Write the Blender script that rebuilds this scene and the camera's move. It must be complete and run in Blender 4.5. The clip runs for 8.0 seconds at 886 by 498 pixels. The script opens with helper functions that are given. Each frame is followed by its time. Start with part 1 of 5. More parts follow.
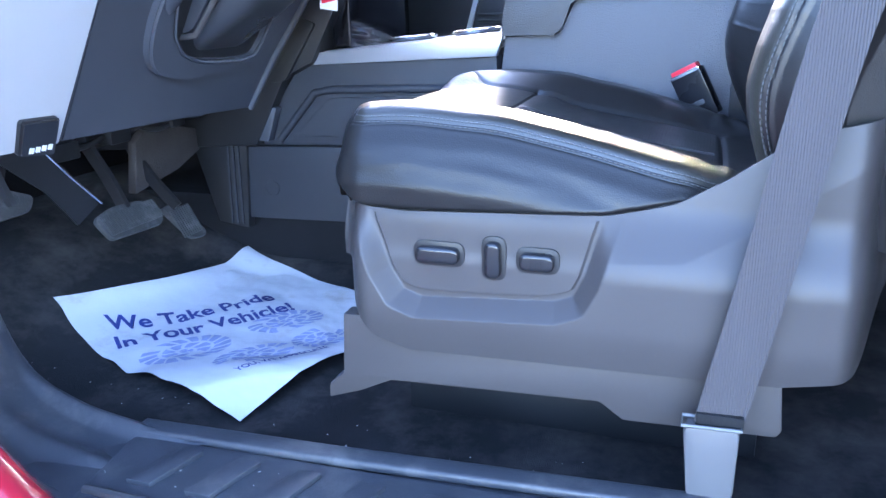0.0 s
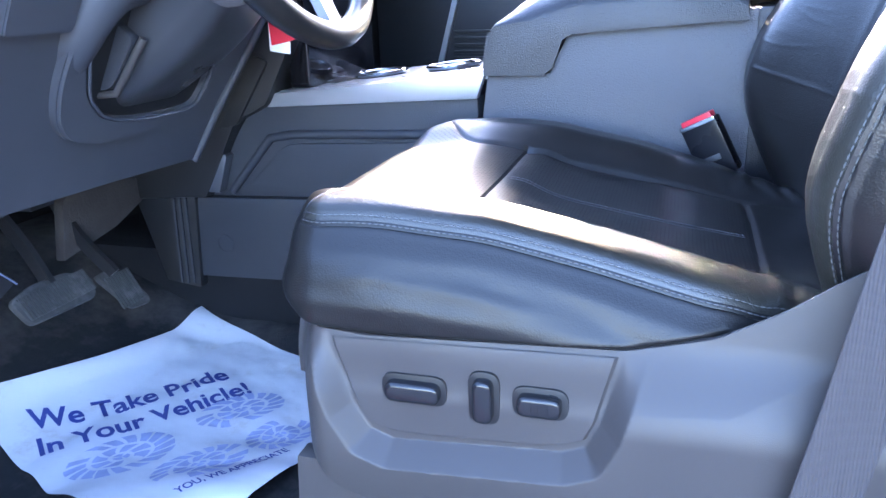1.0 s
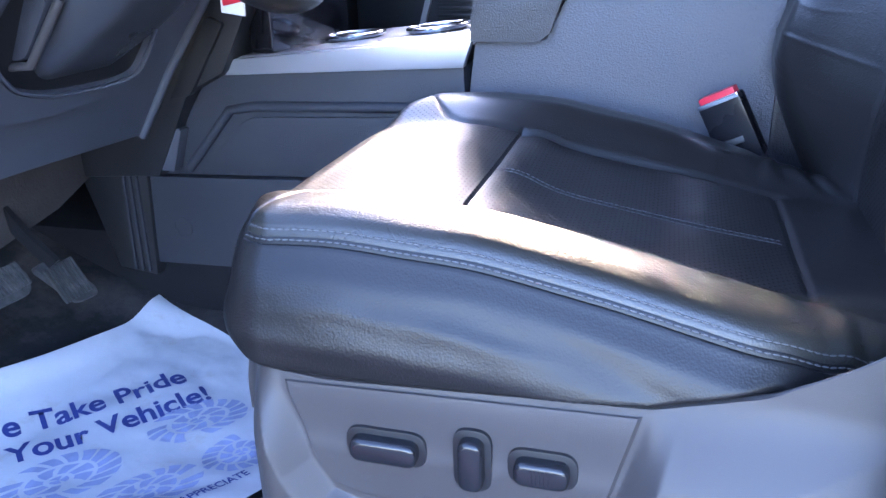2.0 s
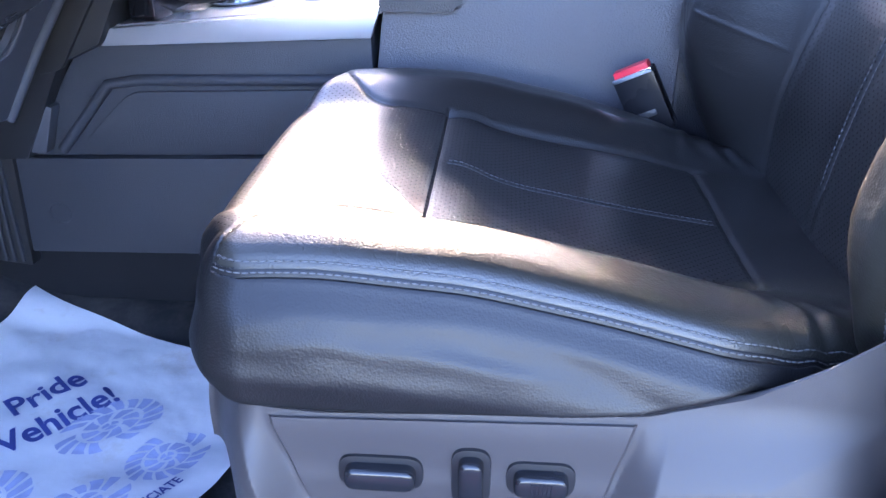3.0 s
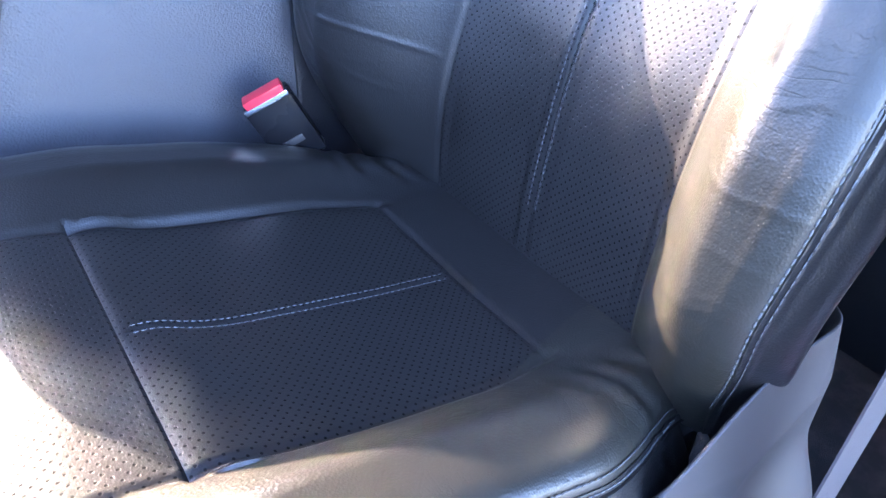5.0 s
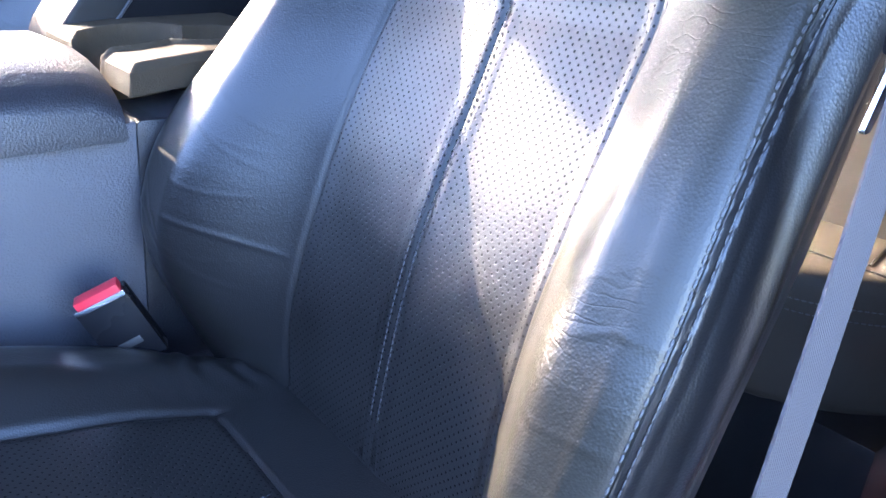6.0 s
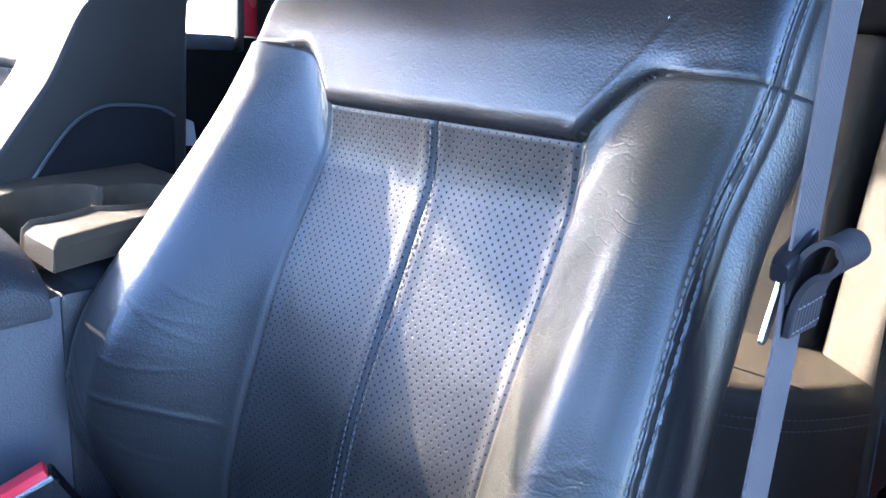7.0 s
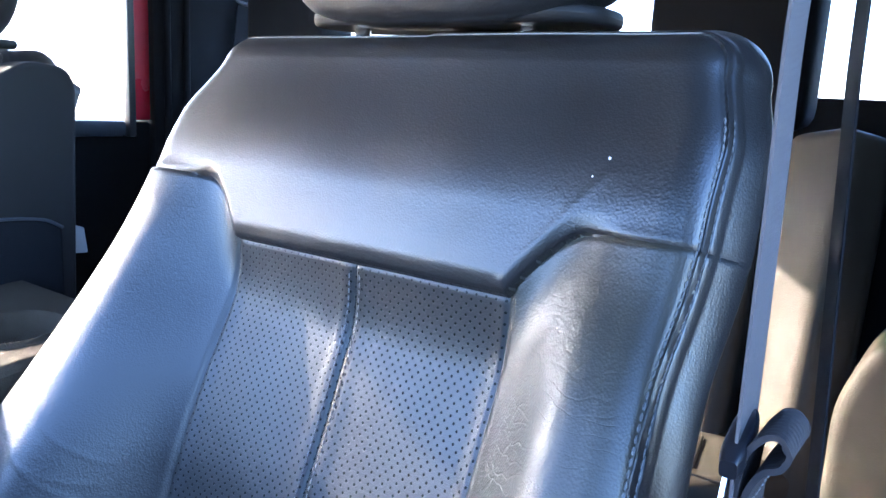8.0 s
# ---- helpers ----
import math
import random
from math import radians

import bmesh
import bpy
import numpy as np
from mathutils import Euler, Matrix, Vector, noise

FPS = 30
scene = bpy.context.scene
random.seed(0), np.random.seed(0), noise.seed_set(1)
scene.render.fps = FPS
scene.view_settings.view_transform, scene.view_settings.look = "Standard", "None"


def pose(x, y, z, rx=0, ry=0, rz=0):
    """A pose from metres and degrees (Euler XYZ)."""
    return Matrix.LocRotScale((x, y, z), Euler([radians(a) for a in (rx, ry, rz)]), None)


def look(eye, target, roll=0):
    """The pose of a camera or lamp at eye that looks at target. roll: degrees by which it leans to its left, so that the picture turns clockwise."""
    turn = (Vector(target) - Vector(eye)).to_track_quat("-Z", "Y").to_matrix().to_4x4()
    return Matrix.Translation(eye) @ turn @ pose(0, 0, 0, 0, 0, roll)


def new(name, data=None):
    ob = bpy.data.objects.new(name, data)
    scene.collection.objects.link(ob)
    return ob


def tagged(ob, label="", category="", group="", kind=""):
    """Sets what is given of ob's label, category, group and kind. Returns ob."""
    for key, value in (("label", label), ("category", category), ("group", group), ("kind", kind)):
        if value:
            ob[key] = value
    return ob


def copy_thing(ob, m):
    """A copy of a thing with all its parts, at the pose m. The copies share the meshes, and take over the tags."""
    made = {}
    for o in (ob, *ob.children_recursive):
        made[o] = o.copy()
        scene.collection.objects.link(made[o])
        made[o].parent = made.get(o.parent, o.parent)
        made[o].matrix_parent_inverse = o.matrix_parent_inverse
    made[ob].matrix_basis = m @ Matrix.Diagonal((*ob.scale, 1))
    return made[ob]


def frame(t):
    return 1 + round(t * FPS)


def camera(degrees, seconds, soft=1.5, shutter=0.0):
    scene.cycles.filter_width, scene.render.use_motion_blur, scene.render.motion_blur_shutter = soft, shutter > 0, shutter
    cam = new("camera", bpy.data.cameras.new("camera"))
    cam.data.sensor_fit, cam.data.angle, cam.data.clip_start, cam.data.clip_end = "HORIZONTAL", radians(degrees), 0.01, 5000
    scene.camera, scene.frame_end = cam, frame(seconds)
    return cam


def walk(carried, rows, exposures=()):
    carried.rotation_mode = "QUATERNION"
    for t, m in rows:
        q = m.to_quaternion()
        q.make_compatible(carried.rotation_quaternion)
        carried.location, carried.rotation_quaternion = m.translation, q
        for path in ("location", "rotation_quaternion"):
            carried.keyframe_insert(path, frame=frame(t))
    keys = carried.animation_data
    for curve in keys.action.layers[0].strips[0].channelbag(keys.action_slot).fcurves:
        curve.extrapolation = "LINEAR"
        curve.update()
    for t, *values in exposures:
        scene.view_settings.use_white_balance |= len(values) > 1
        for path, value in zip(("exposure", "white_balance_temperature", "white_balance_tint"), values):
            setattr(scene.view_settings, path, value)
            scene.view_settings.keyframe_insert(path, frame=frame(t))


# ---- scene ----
cam = camera(60.2, 8.0)
PATH = [
    (0, (0.412, -1.065, 0.555), (-0.217, 0.73, -0.062), -1.5),
    (0.5, (0.378, -0.983, 0.604), (-0.187, 0.83, -0.024), -2.2),
    (1, (0.35, -0.862, 0.62), (-0.226, 0.944, -0.018), -2.2),
    (1.2, (0.348, -0.805, 0.616), (-0.279, 0.982, -0.026), -2.3),
    (2.3, (0.27, -0.714, 0.632), (-0.142, 1.073, -0.166), -1.3),
    (2.5, (0.236, -0.71, 0.644), (-0.07, 1.085, -0.184), -0.8),
    (3, (0.212, -0.698, 0.677), (0.075, 1.072, -0.244), -0.1),
    (3.5, (0.177, -0.635, 0.692), (0.101, 1.103, -0.295), -0.8),
    (4, (0.102, -0.531, 0.696), (0.289, 1.098, -0.449), -1.6),
    (4.5, (0.084, -0.473, 0.729), (0.684, 0.973, -0.515), -1.0),
    (5, (0.105, -0.439, 0.761), (1.065, 0.89, -0.385), 2.6),
    (5.2, (0.117, -0.429, 0.77), (1.162, 0.882, -0.321), 3.1),
    (6.3, (0.2, -0.454, 0.78), (1.471, 0.961, 0.161), 5.6),
    (6.5, (0.198, -0.45, 0.793), (1.51, 0.948, 0.223), 5.5),
    (7, (0.173, -0.438, 0.852), (1.59, 0.874, 0.33), 3.5),
    (7.5, (0.178, -0.423, 0.877), (1.704, 0.798, 0.449), 3.5),
    (8, (0.191, -0.396, 0.918), (1.79, 0.745, 0.541), 3.0),
]
walk(cam, [(t, look(eye, target, roll)) for t, eye, target, roll in PATH], [(0, 4.52, 5450, 22), (1.0, 4.42, 5500, 23), (2.5, 4.22, 5500, 30), (3.5, 4.32, 5450, 31), (4.5, 4.60, 5350, 27), (5.0, 4.90, 5400, 27), (6.5, 4.34, 5150, 21), (8, 4.12, 4850, 18)])

# ---- world, sun, large lights ----
SUN_DIR = Vector((-0.29, 2.75, 1.0)).normalized()
world = bpy.data.worlds.new("sky")
scene.world = world
world.use_nodes = True
wn = world.node_tree
sky = wn.nodes.new("ShaderNodeTexSky")
sky.sky_type = "NISHITA"
sky.sun_disc = False
sky.sun_elevation = math.asin(SUN_DIR.z)
sky.sun_rotation = math.atan2(SUN_DIR.x, SUN_DIR.y)
wn.links.new(sky.outputs[0], wn.nodes["Background"].inputs[0])
wn.nodes["Background"].inputs[1].default_value = 0.15
sun = new("sun", bpy.data.lights.new("sun", "SUN"))
sun.data.energy, sun.data.angle, sun.data.color = 1.6, radians(0.5), (1.0, 0.76, 0.43)
sun.matrix_world = look((0, 0, 10), Vector((0, 0, 10)) - SUN_DIR)


# ---- materials ----
def material(name, color, rough=0.5, metal=0.0, grain=300.0, bump=0.1, stain=0.12, stain_scale=6.0, rough_var=0.1, spec=0.5, coat=0.0):
    """A surface with fine grain relief and broad, faint variation of tone and gloss."""
    m = bpy.data.materials.new(name)
    m.use_nodes = True
    nt = m.node_tree
    b = nt.nodes["Principled BSDF"]
    b.inputs["Metallic"].default_value = metal
    b.inputs["Specular IOR Level"].default_value = spec
    b.inputs["Coat Weight"].default_value = coat
    co = nt.nodes.new("ShaderNodeTexCoord")
    big = nt.nodes.new("ShaderNodeTexNoise")
    big.inputs["Scale"].default_value = stain_scale
    big.inputs["Detail"].default_value = 6
    nt.links.new(co.outputs["Object"], big.inputs["Vector"])
    ramp = nt.nodes.new("ShaderNodeMix")
    ramp.data_type = "RGBA"
    ramp.inputs[6].default_value = (*[c * (1 - stain) for c in color], 1)
    ramp.inputs[7].default_value = (*[min(1, c * (1 + stain)) for c in color], 1)
    nt.links.new(big.outputs["Fac"], ramp.inputs[0])
    nt.links.new(ramp.outputs[2], b.inputs["Base Color"])
    mr = nt.nodes.new("ShaderNodeMapRange")
    mr.inputs[1].default_value, mr.inputs[2].default_value = 0.3, 0.7
    mr.inputs[3].default_value, mr.inputs[4].default_value = max(0.02, rough - rough_var), min(1, rough + rough_var)
    nt.links.new(big.outputs["Fac"], mr.inputs[0])
    nt.links.new(mr.outputs[0], b.inputs["Roughness"])
    fine = nt.nodes.new("ShaderNodeTexNoise")
    fine.inputs["Scale"].default_value = grain
    fine.inputs["Detail"].default_value = 3
    nt.links.new(co.outputs["Object"], fine.inputs["Vector"])
    bp = nt.nodes.new("ShaderNodeBump")
    bp.inputs["Strength"].default_value = bump
    bp.inputs["Distance"].default_value = 0.002
    nt.links.new(fine.outputs["Fac"], bp.inputs["Height"])
    nt.links.new(bp.outputs["Normal"], b.inputs["Normal"])
    return m


def leather(name, color=(0.0112, 0.0107, 0.0107), rough=0.35, holes=None, spacing=0.0082, creases=0.28, grain=0.18, pebbles=760.0, cracks=0.06, run=(1.0, 0.55, 1.6), coat=0.13, spec=0.55, worn=0.48):
    """Pebbled leather with creases; holes names the two axes of the rows of small perforations."""
    m = bpy.data.materials.new(name)
    m.use_nodes = True
    nt = m.node_tree
    b = nt.nodes["Principled BSDF"]
    b.inputs["Specular IOR Level"].default_value = spec
    b.inputs["Coat Weight"].default_value = coat
    b.inputs["Coat Roughness"].default_value = 0.24
    co = nt.nodes.new("ShaderNodeTexCoord")
    link = nt.links.new

    def tex(kind, scale, **kw):
        n = nt.nodes.new(kind)
        n.inputs["Scale"].default_value = scale
        for k, v in kw.items():
            n.inputs[k].default_value = v
        link(co.outputs["Object"], n.inputs["Vector"])
        return n

    def math_node(op, a, bb):
        n = nt.nodes.new("ShaderNodeMath")
        n.operation = op
        for i, v in enumerate((a, bb)):
            if isinstance(v, (int, float)):
                n.inputs[i].default_value = v
            else:
                link(v, n.inputs[i])
        return n.outputs[0]

    wear = tex("ShaderNodeTexNoise", 9.0, Detail=7, Roughness=0.65)
    mix = nt.nodes.new("ShaderNodeMix")
    mix.data_type = "RGBA"
    mix.inputs[6].default_value = (*[c * 0.8 for c in color], 1)
    mix.inputs[7].default_value = (*[c * 1.3 for c in color], 1)
    link(wear.outputs["Fac"], mix.inputs[0])
    pebble = tex("ShaderNodeTexVoronoi", pebbles)
    wrinkle = tex("ShaderNodeTexNoise", 52.0, Detail=6, Roughness=0.6, Distortion=1.2)
    h = math_node("ADD", math_node("MULTIPLY", pebble.outputs["Distance"], grain), math_node("MULTIPLY", wrinkle.outputs["Fac"], creases))
    # fine worn cracks in drifting patches
    warp = tex("ShaderNodeTexNoise", 14.0, Detail=3)
    shift = nt.nodes.new("ShaderNodeVectorMath")
    shift.operation = "MULTIPLY_ADD"
    shift.inputs[1].default_value = (0.05, 0.05, 0.05)
    link(warp.outputs["Color"], shift.inputs[0])
    link(co.outputs["Object"], shift.inputs[2])
    stretch = nt.nodes.new("ShaderNodeVectorMath")
    stretch.operation = "MULTIPLY"
    stretch.inputs[1].default_value = run
    link(shift.outputs[0], stretch.inputs[0])
    cells = nt.nodes.new("ShaderNodeTexVoronoi")
    cells.feature = "DISTANCE_TO_EDGE"
    cells.inputs["Scale"].default_value = 70.0
    link(stretch.outputs[0], cells.inputs["Vector"])
    line = nt.nodes.new("ShaderNodeMapRange")
    line.inputs[1].default_value, line.inputs[2].default_value = 0.0, 0.07
    link(cells.outputs["Distance"], line.inputs[0])
    patch = nt.nodes.new("ShaderNodeMapRange")
    patch.inputs[1].default_value, patch.inputs[2].default_value = worn, worn + 0.14
    patch.inputs[4].default_value = cracks
    link(wear.outputs["Fac"], patch.inputs[0])
    h = math_node("ADD", h, math_node("MULTIPLY", line.outputs[0], patch.outputs[0]))
    out_color = mix.outputs[2]
    rgh = nt.nodes.new("ShaderNodeMapRange")
    rgh.inputs[1].default_value, rgh.inputs[2].default_value = 0.3, 0.7
    rgh.inputs[3].default_value, rgh.inputs[4].default_value = rough, rough + 0.12
    link(wear.outputs["Fac"], rgh.inputs[0])
    if holes:
        sep = nt.nodes.new("ShaderNodeSeparateXYZ")
        link(co.outputs["Object"], sep.inputs[0])
        a, c = sep.outputs["XYZ".index(holes[0])], sep.outputs["XYZ".index(holes[1])]
        comb = nt.nodes.new("ShaderNodeCombineXYZ")
        link(math_node("ADD", a, c), comb.inputs[0])
        link(math_node("SUBTRACT", a, c), comb.inputs[1])
        dots = nt.nodes.new("ShaderNodeTexVoronoi")
        dots.voronoi_dimensions = "2D"
        dots.inputs["Randomness"].default_value = 0.0
        dots.inputs["Scale"].default_value = 1.0 / spacing
        link(comb.outputs[0], dots.inputs["Vector"])
        hole = nt.nodes.new("ShaderNodeMapRange")
        hole.inputs[1].default_value, hole.inputs[2].default_value = 0.13, 0.21
        link(dots.outputs["Distance"], hole.inputs[0])
        dark = nt.nodes.new("ShaderNodeMix")
        dark.data_type = "RGBA"
        dark.inputs[6].default_value = (0.006, 0.006, 0.006, 1)
        link(hole.outputs[0], dark.inputs[0])
        link(out_color, dark.inputs[7])
        out_color = dark.outputs[2]
        h = math_node("ADD", h, math_node("MULTIPLY", hole.outputs[0], 0.12))
        link(math_node("ADD", math_node("MULTIPLY", hole.outputs[0], 0.88 * spec), 0.12 * spec), b.inputs["Specular IOR Level"])
        link(math_node("MULTIPLY", hole.outputs[0], coat), b.inputs["Coat Weight"])
    link(out_color, b.inputs["Base Color"])
    link(rgh.outputs[0], b.inputs["Roughness"])
    bp = nt.nodes.new("ShaderNodeBump")
    bp.inputs["Strength"].default_value = 0.5
    bp.inputs["Distance"].default_value = 0.0022
    link(h, bp.inputs["Height"])
    link(bp.outputs["Normal"], b.inputs["Normal"])
    return m


def ribbed(name, color, axis, period, rough=0.7, depth=0.5):
    """Woven or ribbed cloth whose ribs follow one another along an axis."""
    m = material(name, color, rough=rough, grain=900, bump=0.2, spec=0.3)
    nt = m.node_tree
    b = nt.nodes["Principled BSDF"]
    co = nt.nodes.new("ShaderNodeTexCoord")
    w = nt.nodes.new("ShaderNodeTexWave")
    w.bands_direction = axis
    w.inputs["Scale"].default_value = 0.314 / period
    w.inputs["Distortion"].default_value = 0.4
    nt.links.new(co.outputs["Object"], w.inputs["Vector"])
    bp = nt.nodes.new("ShaderNodeBump")
    bp.inputs["Strength"].default_value = depth
    bp.inputs["Distance"].default_value = 0.001
    nt.links.new(w.outputs["Fac"], bp.inputs["Height"])
    nt.links.new(bp.outputs["Normal"], b.inputs["Normal"])
    return m


def glass(name):
    m = bpy.data.materials.new(name)
    m.use_nodes = True
    b = m.node_tree.nodes["Principled BSDF"]
    b.inputs["Transmission Weight"].default_value = 1.0
    b.inputs["Roughness"].default_value = 0.0
    b.inputs["IOR"].default_value = 1.1
    return m


def dusty(m, dust, lo, hi, scale):
    """Adds patches of settled dust to a material."""
    nt = m.node_tree
    b = nt.nodes["Principled BSDF"]
    old = b.inputs["Base Color"].links[0].from_socket
    co = nt.nodes.new("ShaderNodeTexCoord")
    n = nt.nodes.new("ShaderNodeTexNoise")
    n.inputs["Scale"].default_value, n.inputs["Detail"].default_value, n.inputs["Roughness"].default_value = scale, 9, 0.72
    nt.links.new(co.outputs["Object"], n.inputs["Vector"])
    mr = nt.nodes.new("ShaderNodeMapRange")
    mr.inputs[1].default_value, mr.inputs[2].default_value = lo, hi
    nt.links.new(n.outputs["Fac"], mr.inputs[0])
    mix = nt.nodes.new("ShaderNodeMix")
    mix.data_type = "RGBA"
    mix.inputs[7].default_value = (*dust, 1)
    nt.links.new(mr.outputs[0], mix.inputs[0])
    nt.links.new(old, mix.inputs[6])
    nt.links.new(mix.outputs[2], b.inputs["Base Color"])
    return m


LEATHER = leather("black_leather", rough=0.295, creases=0.13, grain=0.15, pebbles=580.0, cracks=0.0, spec=0.54)
LEATHER_SKIRT = leather("black_leather_skirt", rough=0.30, creases=0.13, grain=0.14, pebbles=580.0, cracks=0.0, spec=0.31, coat=0.05)
LEATHER_FLANK = leather("matt_black_leather", rough=0.5, creases=0.1, grain=0.1, pebbles=600.0, cracks=0.0, spec=0.25, coat=0.0)
LEATHER_WORN = leather("worn_black_leather", color=(0.020, 0.0185, 0.0145), rough=0.31, creases=0.3, grain=0.17, pebbles=540.0, cracks=0.22, run=(1.0, 0.5, 1.2))
LEATHER_WORN_BACK = leather("creased_black_leather", color=(0.028, 0.026, 0.020), rough=0.30, creases=0.14, grain=0.14, pebbles=580.0, cracks=0.13, run=(0.35, 0.2, 1.4), worn=0.46, spec=0.42, coat=0.08)
LEATHER_REAR = leather("worn_rear_leather", color=(0.058, 0.049, 0.038), rough=0.55, creases=0.3, grain=0.12, pebbles=500.0, cracks=0.0, spec=0.22, coat=0.0)
LEATHER_PERF = leather("perforated_leather_cushion", rough=0.30, holes="XY", creases=0.06, grain=0.07, pebbles=800.0, cracks=0.0, coat=0.04, spec=0.55)
LEATHER_PERF_BACK = leather("perforated_leather_back", rough=0.35, holes="YZ", creases=0.05, grain=0.07, pebbles=800.0, cracks=0.0, coat=0.05, spec=0.48)
THREAD = material("grey_thread", (0.10, 0.10, 0.10), rough=0.7, grain=1500, bump=0.3)
THREAD_DARK = material("dark_grey_thread", (0.085, 0.085, 0.09), rough=0.7, grain=1500, bump=0.3)
GREY_PLASTIC = material("grey_seat_plastic", (0.050, 0.045, 0.044), rough=0.42, spec=0.36, grain=1400, bump=0.12, stain=0.08)
DASH = material("charcoal_dash_plastic", (0.046, 0.049, 0.06), rough=0.55, grain=1100, bump=0.2)
# dash plastic with outside sky light in its pale colour; also the pale catch
SKYLIT_DASH_CATCH = material("skylit_dash_pale_catch_plastic", (0.40, 0.40, 0.41), rough=0.5, grain=1100, bump=0.15)
SHROUD = material("column_plastic", (0.04, 0.041, 0.046), rough=0.34, grain=900, bump=0.08)
CONSOLE = material("charcoal_console_plastic", (0.024, 0.026, 0.033), rough=0.55, grain=700, bump=0.45)
PAD = material("soft_grained_vinyl", (0.068, 0.068, 0.079), rough=0.42, grain=420, bump=0.6)
LID = material("black_grained_vinyl", (0.022, 0.022, 0.026), rough=0.38, grain=420, bump=0.5)
TRAY = material("dusty_tray_plastic", (0.045, 0.034, 0.022), rough=0.8, grain=500, bump=0.3, stain=0.3, stain_scale=30, spec=0.12)
TRIM = material("dark_cab_trim", (0.012, 0.013, 0.017), rough=0.5, grain=700, bump=0.3)
CAB = material("dark_cab_cloth", (0.008, 0.008, 0.0095), rough=0.9, grain=700, bump=0.3, spec=0.12)
GLOSS = material("gloss_black_plastic", (0.005, 0.005, 0.006), rough=0.14, grain=900, bump=0.02)
BLACK = material("black_plastic", (0.012, 0.012, 0.013), rough=0.4, grain=900, bump=0.1)
SWITCH = material("switch_plastic", (0.012, 0.012, 0.014), rough=0.22, grain=900, bump=0.05)
LATCH = material("latch_plastic", (0.008, 0.008, 0.01), rough=0.3, grain=900, bump=0.05, spec=0.25)
CARPET = material("black_carpet", (0.022, 0.022, 0.024), rough=0.95, grain=900, bump=1.0, stain=0.8, stain_scale=7, spec=0.1)
CARPET_CLEAN = material("clean_black_carpet", (0.014, 0.014, 0.016), rough=0.95, grain=900, bump=1.0, stain=0.4, stain_scale=9, spec=0.1)
SILL = material("sill_plastic", (0.035, 0.038, 0.046), rough=0.42, grain=600, bump=0.25, stain=0.25, stain_scale=20)
SILVER = material("satin_silver", (0.36, 0.37, 0.40), rough=0.32, metal=0.6, grain=1200, bump=0.03)
CHROME = material("chrome", (0.75, 0.75, 0.76), rough=0.15, metal=1.0, bump=0.02)
STEEL = material("worn_steel", (0.075, 0.075, 0.08), rough=0.45, metal=0.7, grain=500, bump=0.1)
ANCHOR = material("anchor_grey", (0.11, 0.108, 0.11), rough=0.35, metal=0.2, grain=500, bump=0.08)
GRIT = material("pale_grit", (0.4, 0.39, 0.37), rough=0.8, grain=300, bump=0.2)
PEDAL = material("worn_pedal_rubber", (0.035, 0.035, 0.036), rough=0.65, grain=300, bump=0.5, stain=0.4, stain_scale=40)
FELT = material("brown_felt", (0.05, 0.044, 0.042), rough=0.95, grain=200, bump=0.8, stain=0.4, stain_scale=25, spec=0.1)
RED_PLASTIC = material("red_plastic", (0.62, 0.03, 0.05), rough=0.35, bump=0.02)
WHITE_PLASTIC = material("white_plastic", (0.75, 0.74, 0.7), rough=0.4, bump=0.02)
RED_PAINT = material("red_car_paint", (0.32, 0.01, 0.025), rough=0.25, coat=0.6, bump=0.01)
WEBBING = ribbed("grey_webbing", (0.062, 0.056, 0.058), "X", 0.0025, rough=0.65, depth=0.6)
WEBBING_FOLD = ribbed("grey_folded_webbing", (0.016, 0.0135, 0.0145), "X", 0.005, rough=0.7, depth=0.25)
DARK_WEBBING = ribbed("black_webbing", (0.011, 0.011, 0.012), "X", 0.0016, rough=0.7)
PAPER = material("white_paper", (0.57, 0.575, 0.61), rough=0.85, grain=26, bump=0.55, stain=0.06, stain_scale=14, spec=0.2)
INK = material("blue_ink", (0.035, 0.05, 0.22), rough=0.8, grain=400, bump=0.05, stain=0.3, stain_scale=60)
INK_PALE = material("pale_blue_ink", (0.3, 0.33, 0.52), rough=0.85, grain=400, bump=0.05, stain=0.35, stain_scale=50)
HEADLINER = material("grey_headliner", (0.2, 0.2, 0.205), rough=0.95, grain=900, bump=0.4)
GROUND = material("concrete_ground", (0.2, 0.182, 0.172), rough=0.9, grain=40, bump=0.3, stain=0.2, stain_scale=1.5)
GLASS = glass("window_glass")
dusty(CARPET, (0.11, 0.1, 0.094), 0.47, 0.85, 5.0)
dusty(SILL, (0.13, 0.125, 0.12), 0.52, 0.85, 9.0)
dusty(PEDAL, (0.10, 0.097, 0.094), 0.5, 0.75, 30.0)
dusty(PAPER, (0.40, 0.36, 0.32), 0.56, 0.78, 9.0)


# ---- building helpers ----
from mathutils.bvhtree import BVHTree


def thing(name, base, label, category, group="", kind=""):
    ob = new(name)
    ob.location = base
    ob.empty_display_size = 0.05
    return tagged(ob, label, category, group, kind)


def mesh_object(name, bm, mat, smooth=True):
    me = bpy.data.meshes.new(name)
    bm.normal_update()
    bm.to_mesh(me)
    bm.free()
    me.materials.append(mat)
    if smooth:
        me.polygons.foreach_set("use_smooth", [True] * len(me.polygons))
        me.set_sharp_from_angle(angle=radians(38))
    return new(name, me)


def part(name, bm, mat, parent, label="", smooth=True):
    ob = mesh_object(name, bm, mat, smooth)
    ob.parent = parent
    if parent.type == "EMPTY":
        ob.matrix_parent_inverse = Matrix.Translation(-Vector(parent.location))
    return tagged(ob, label)


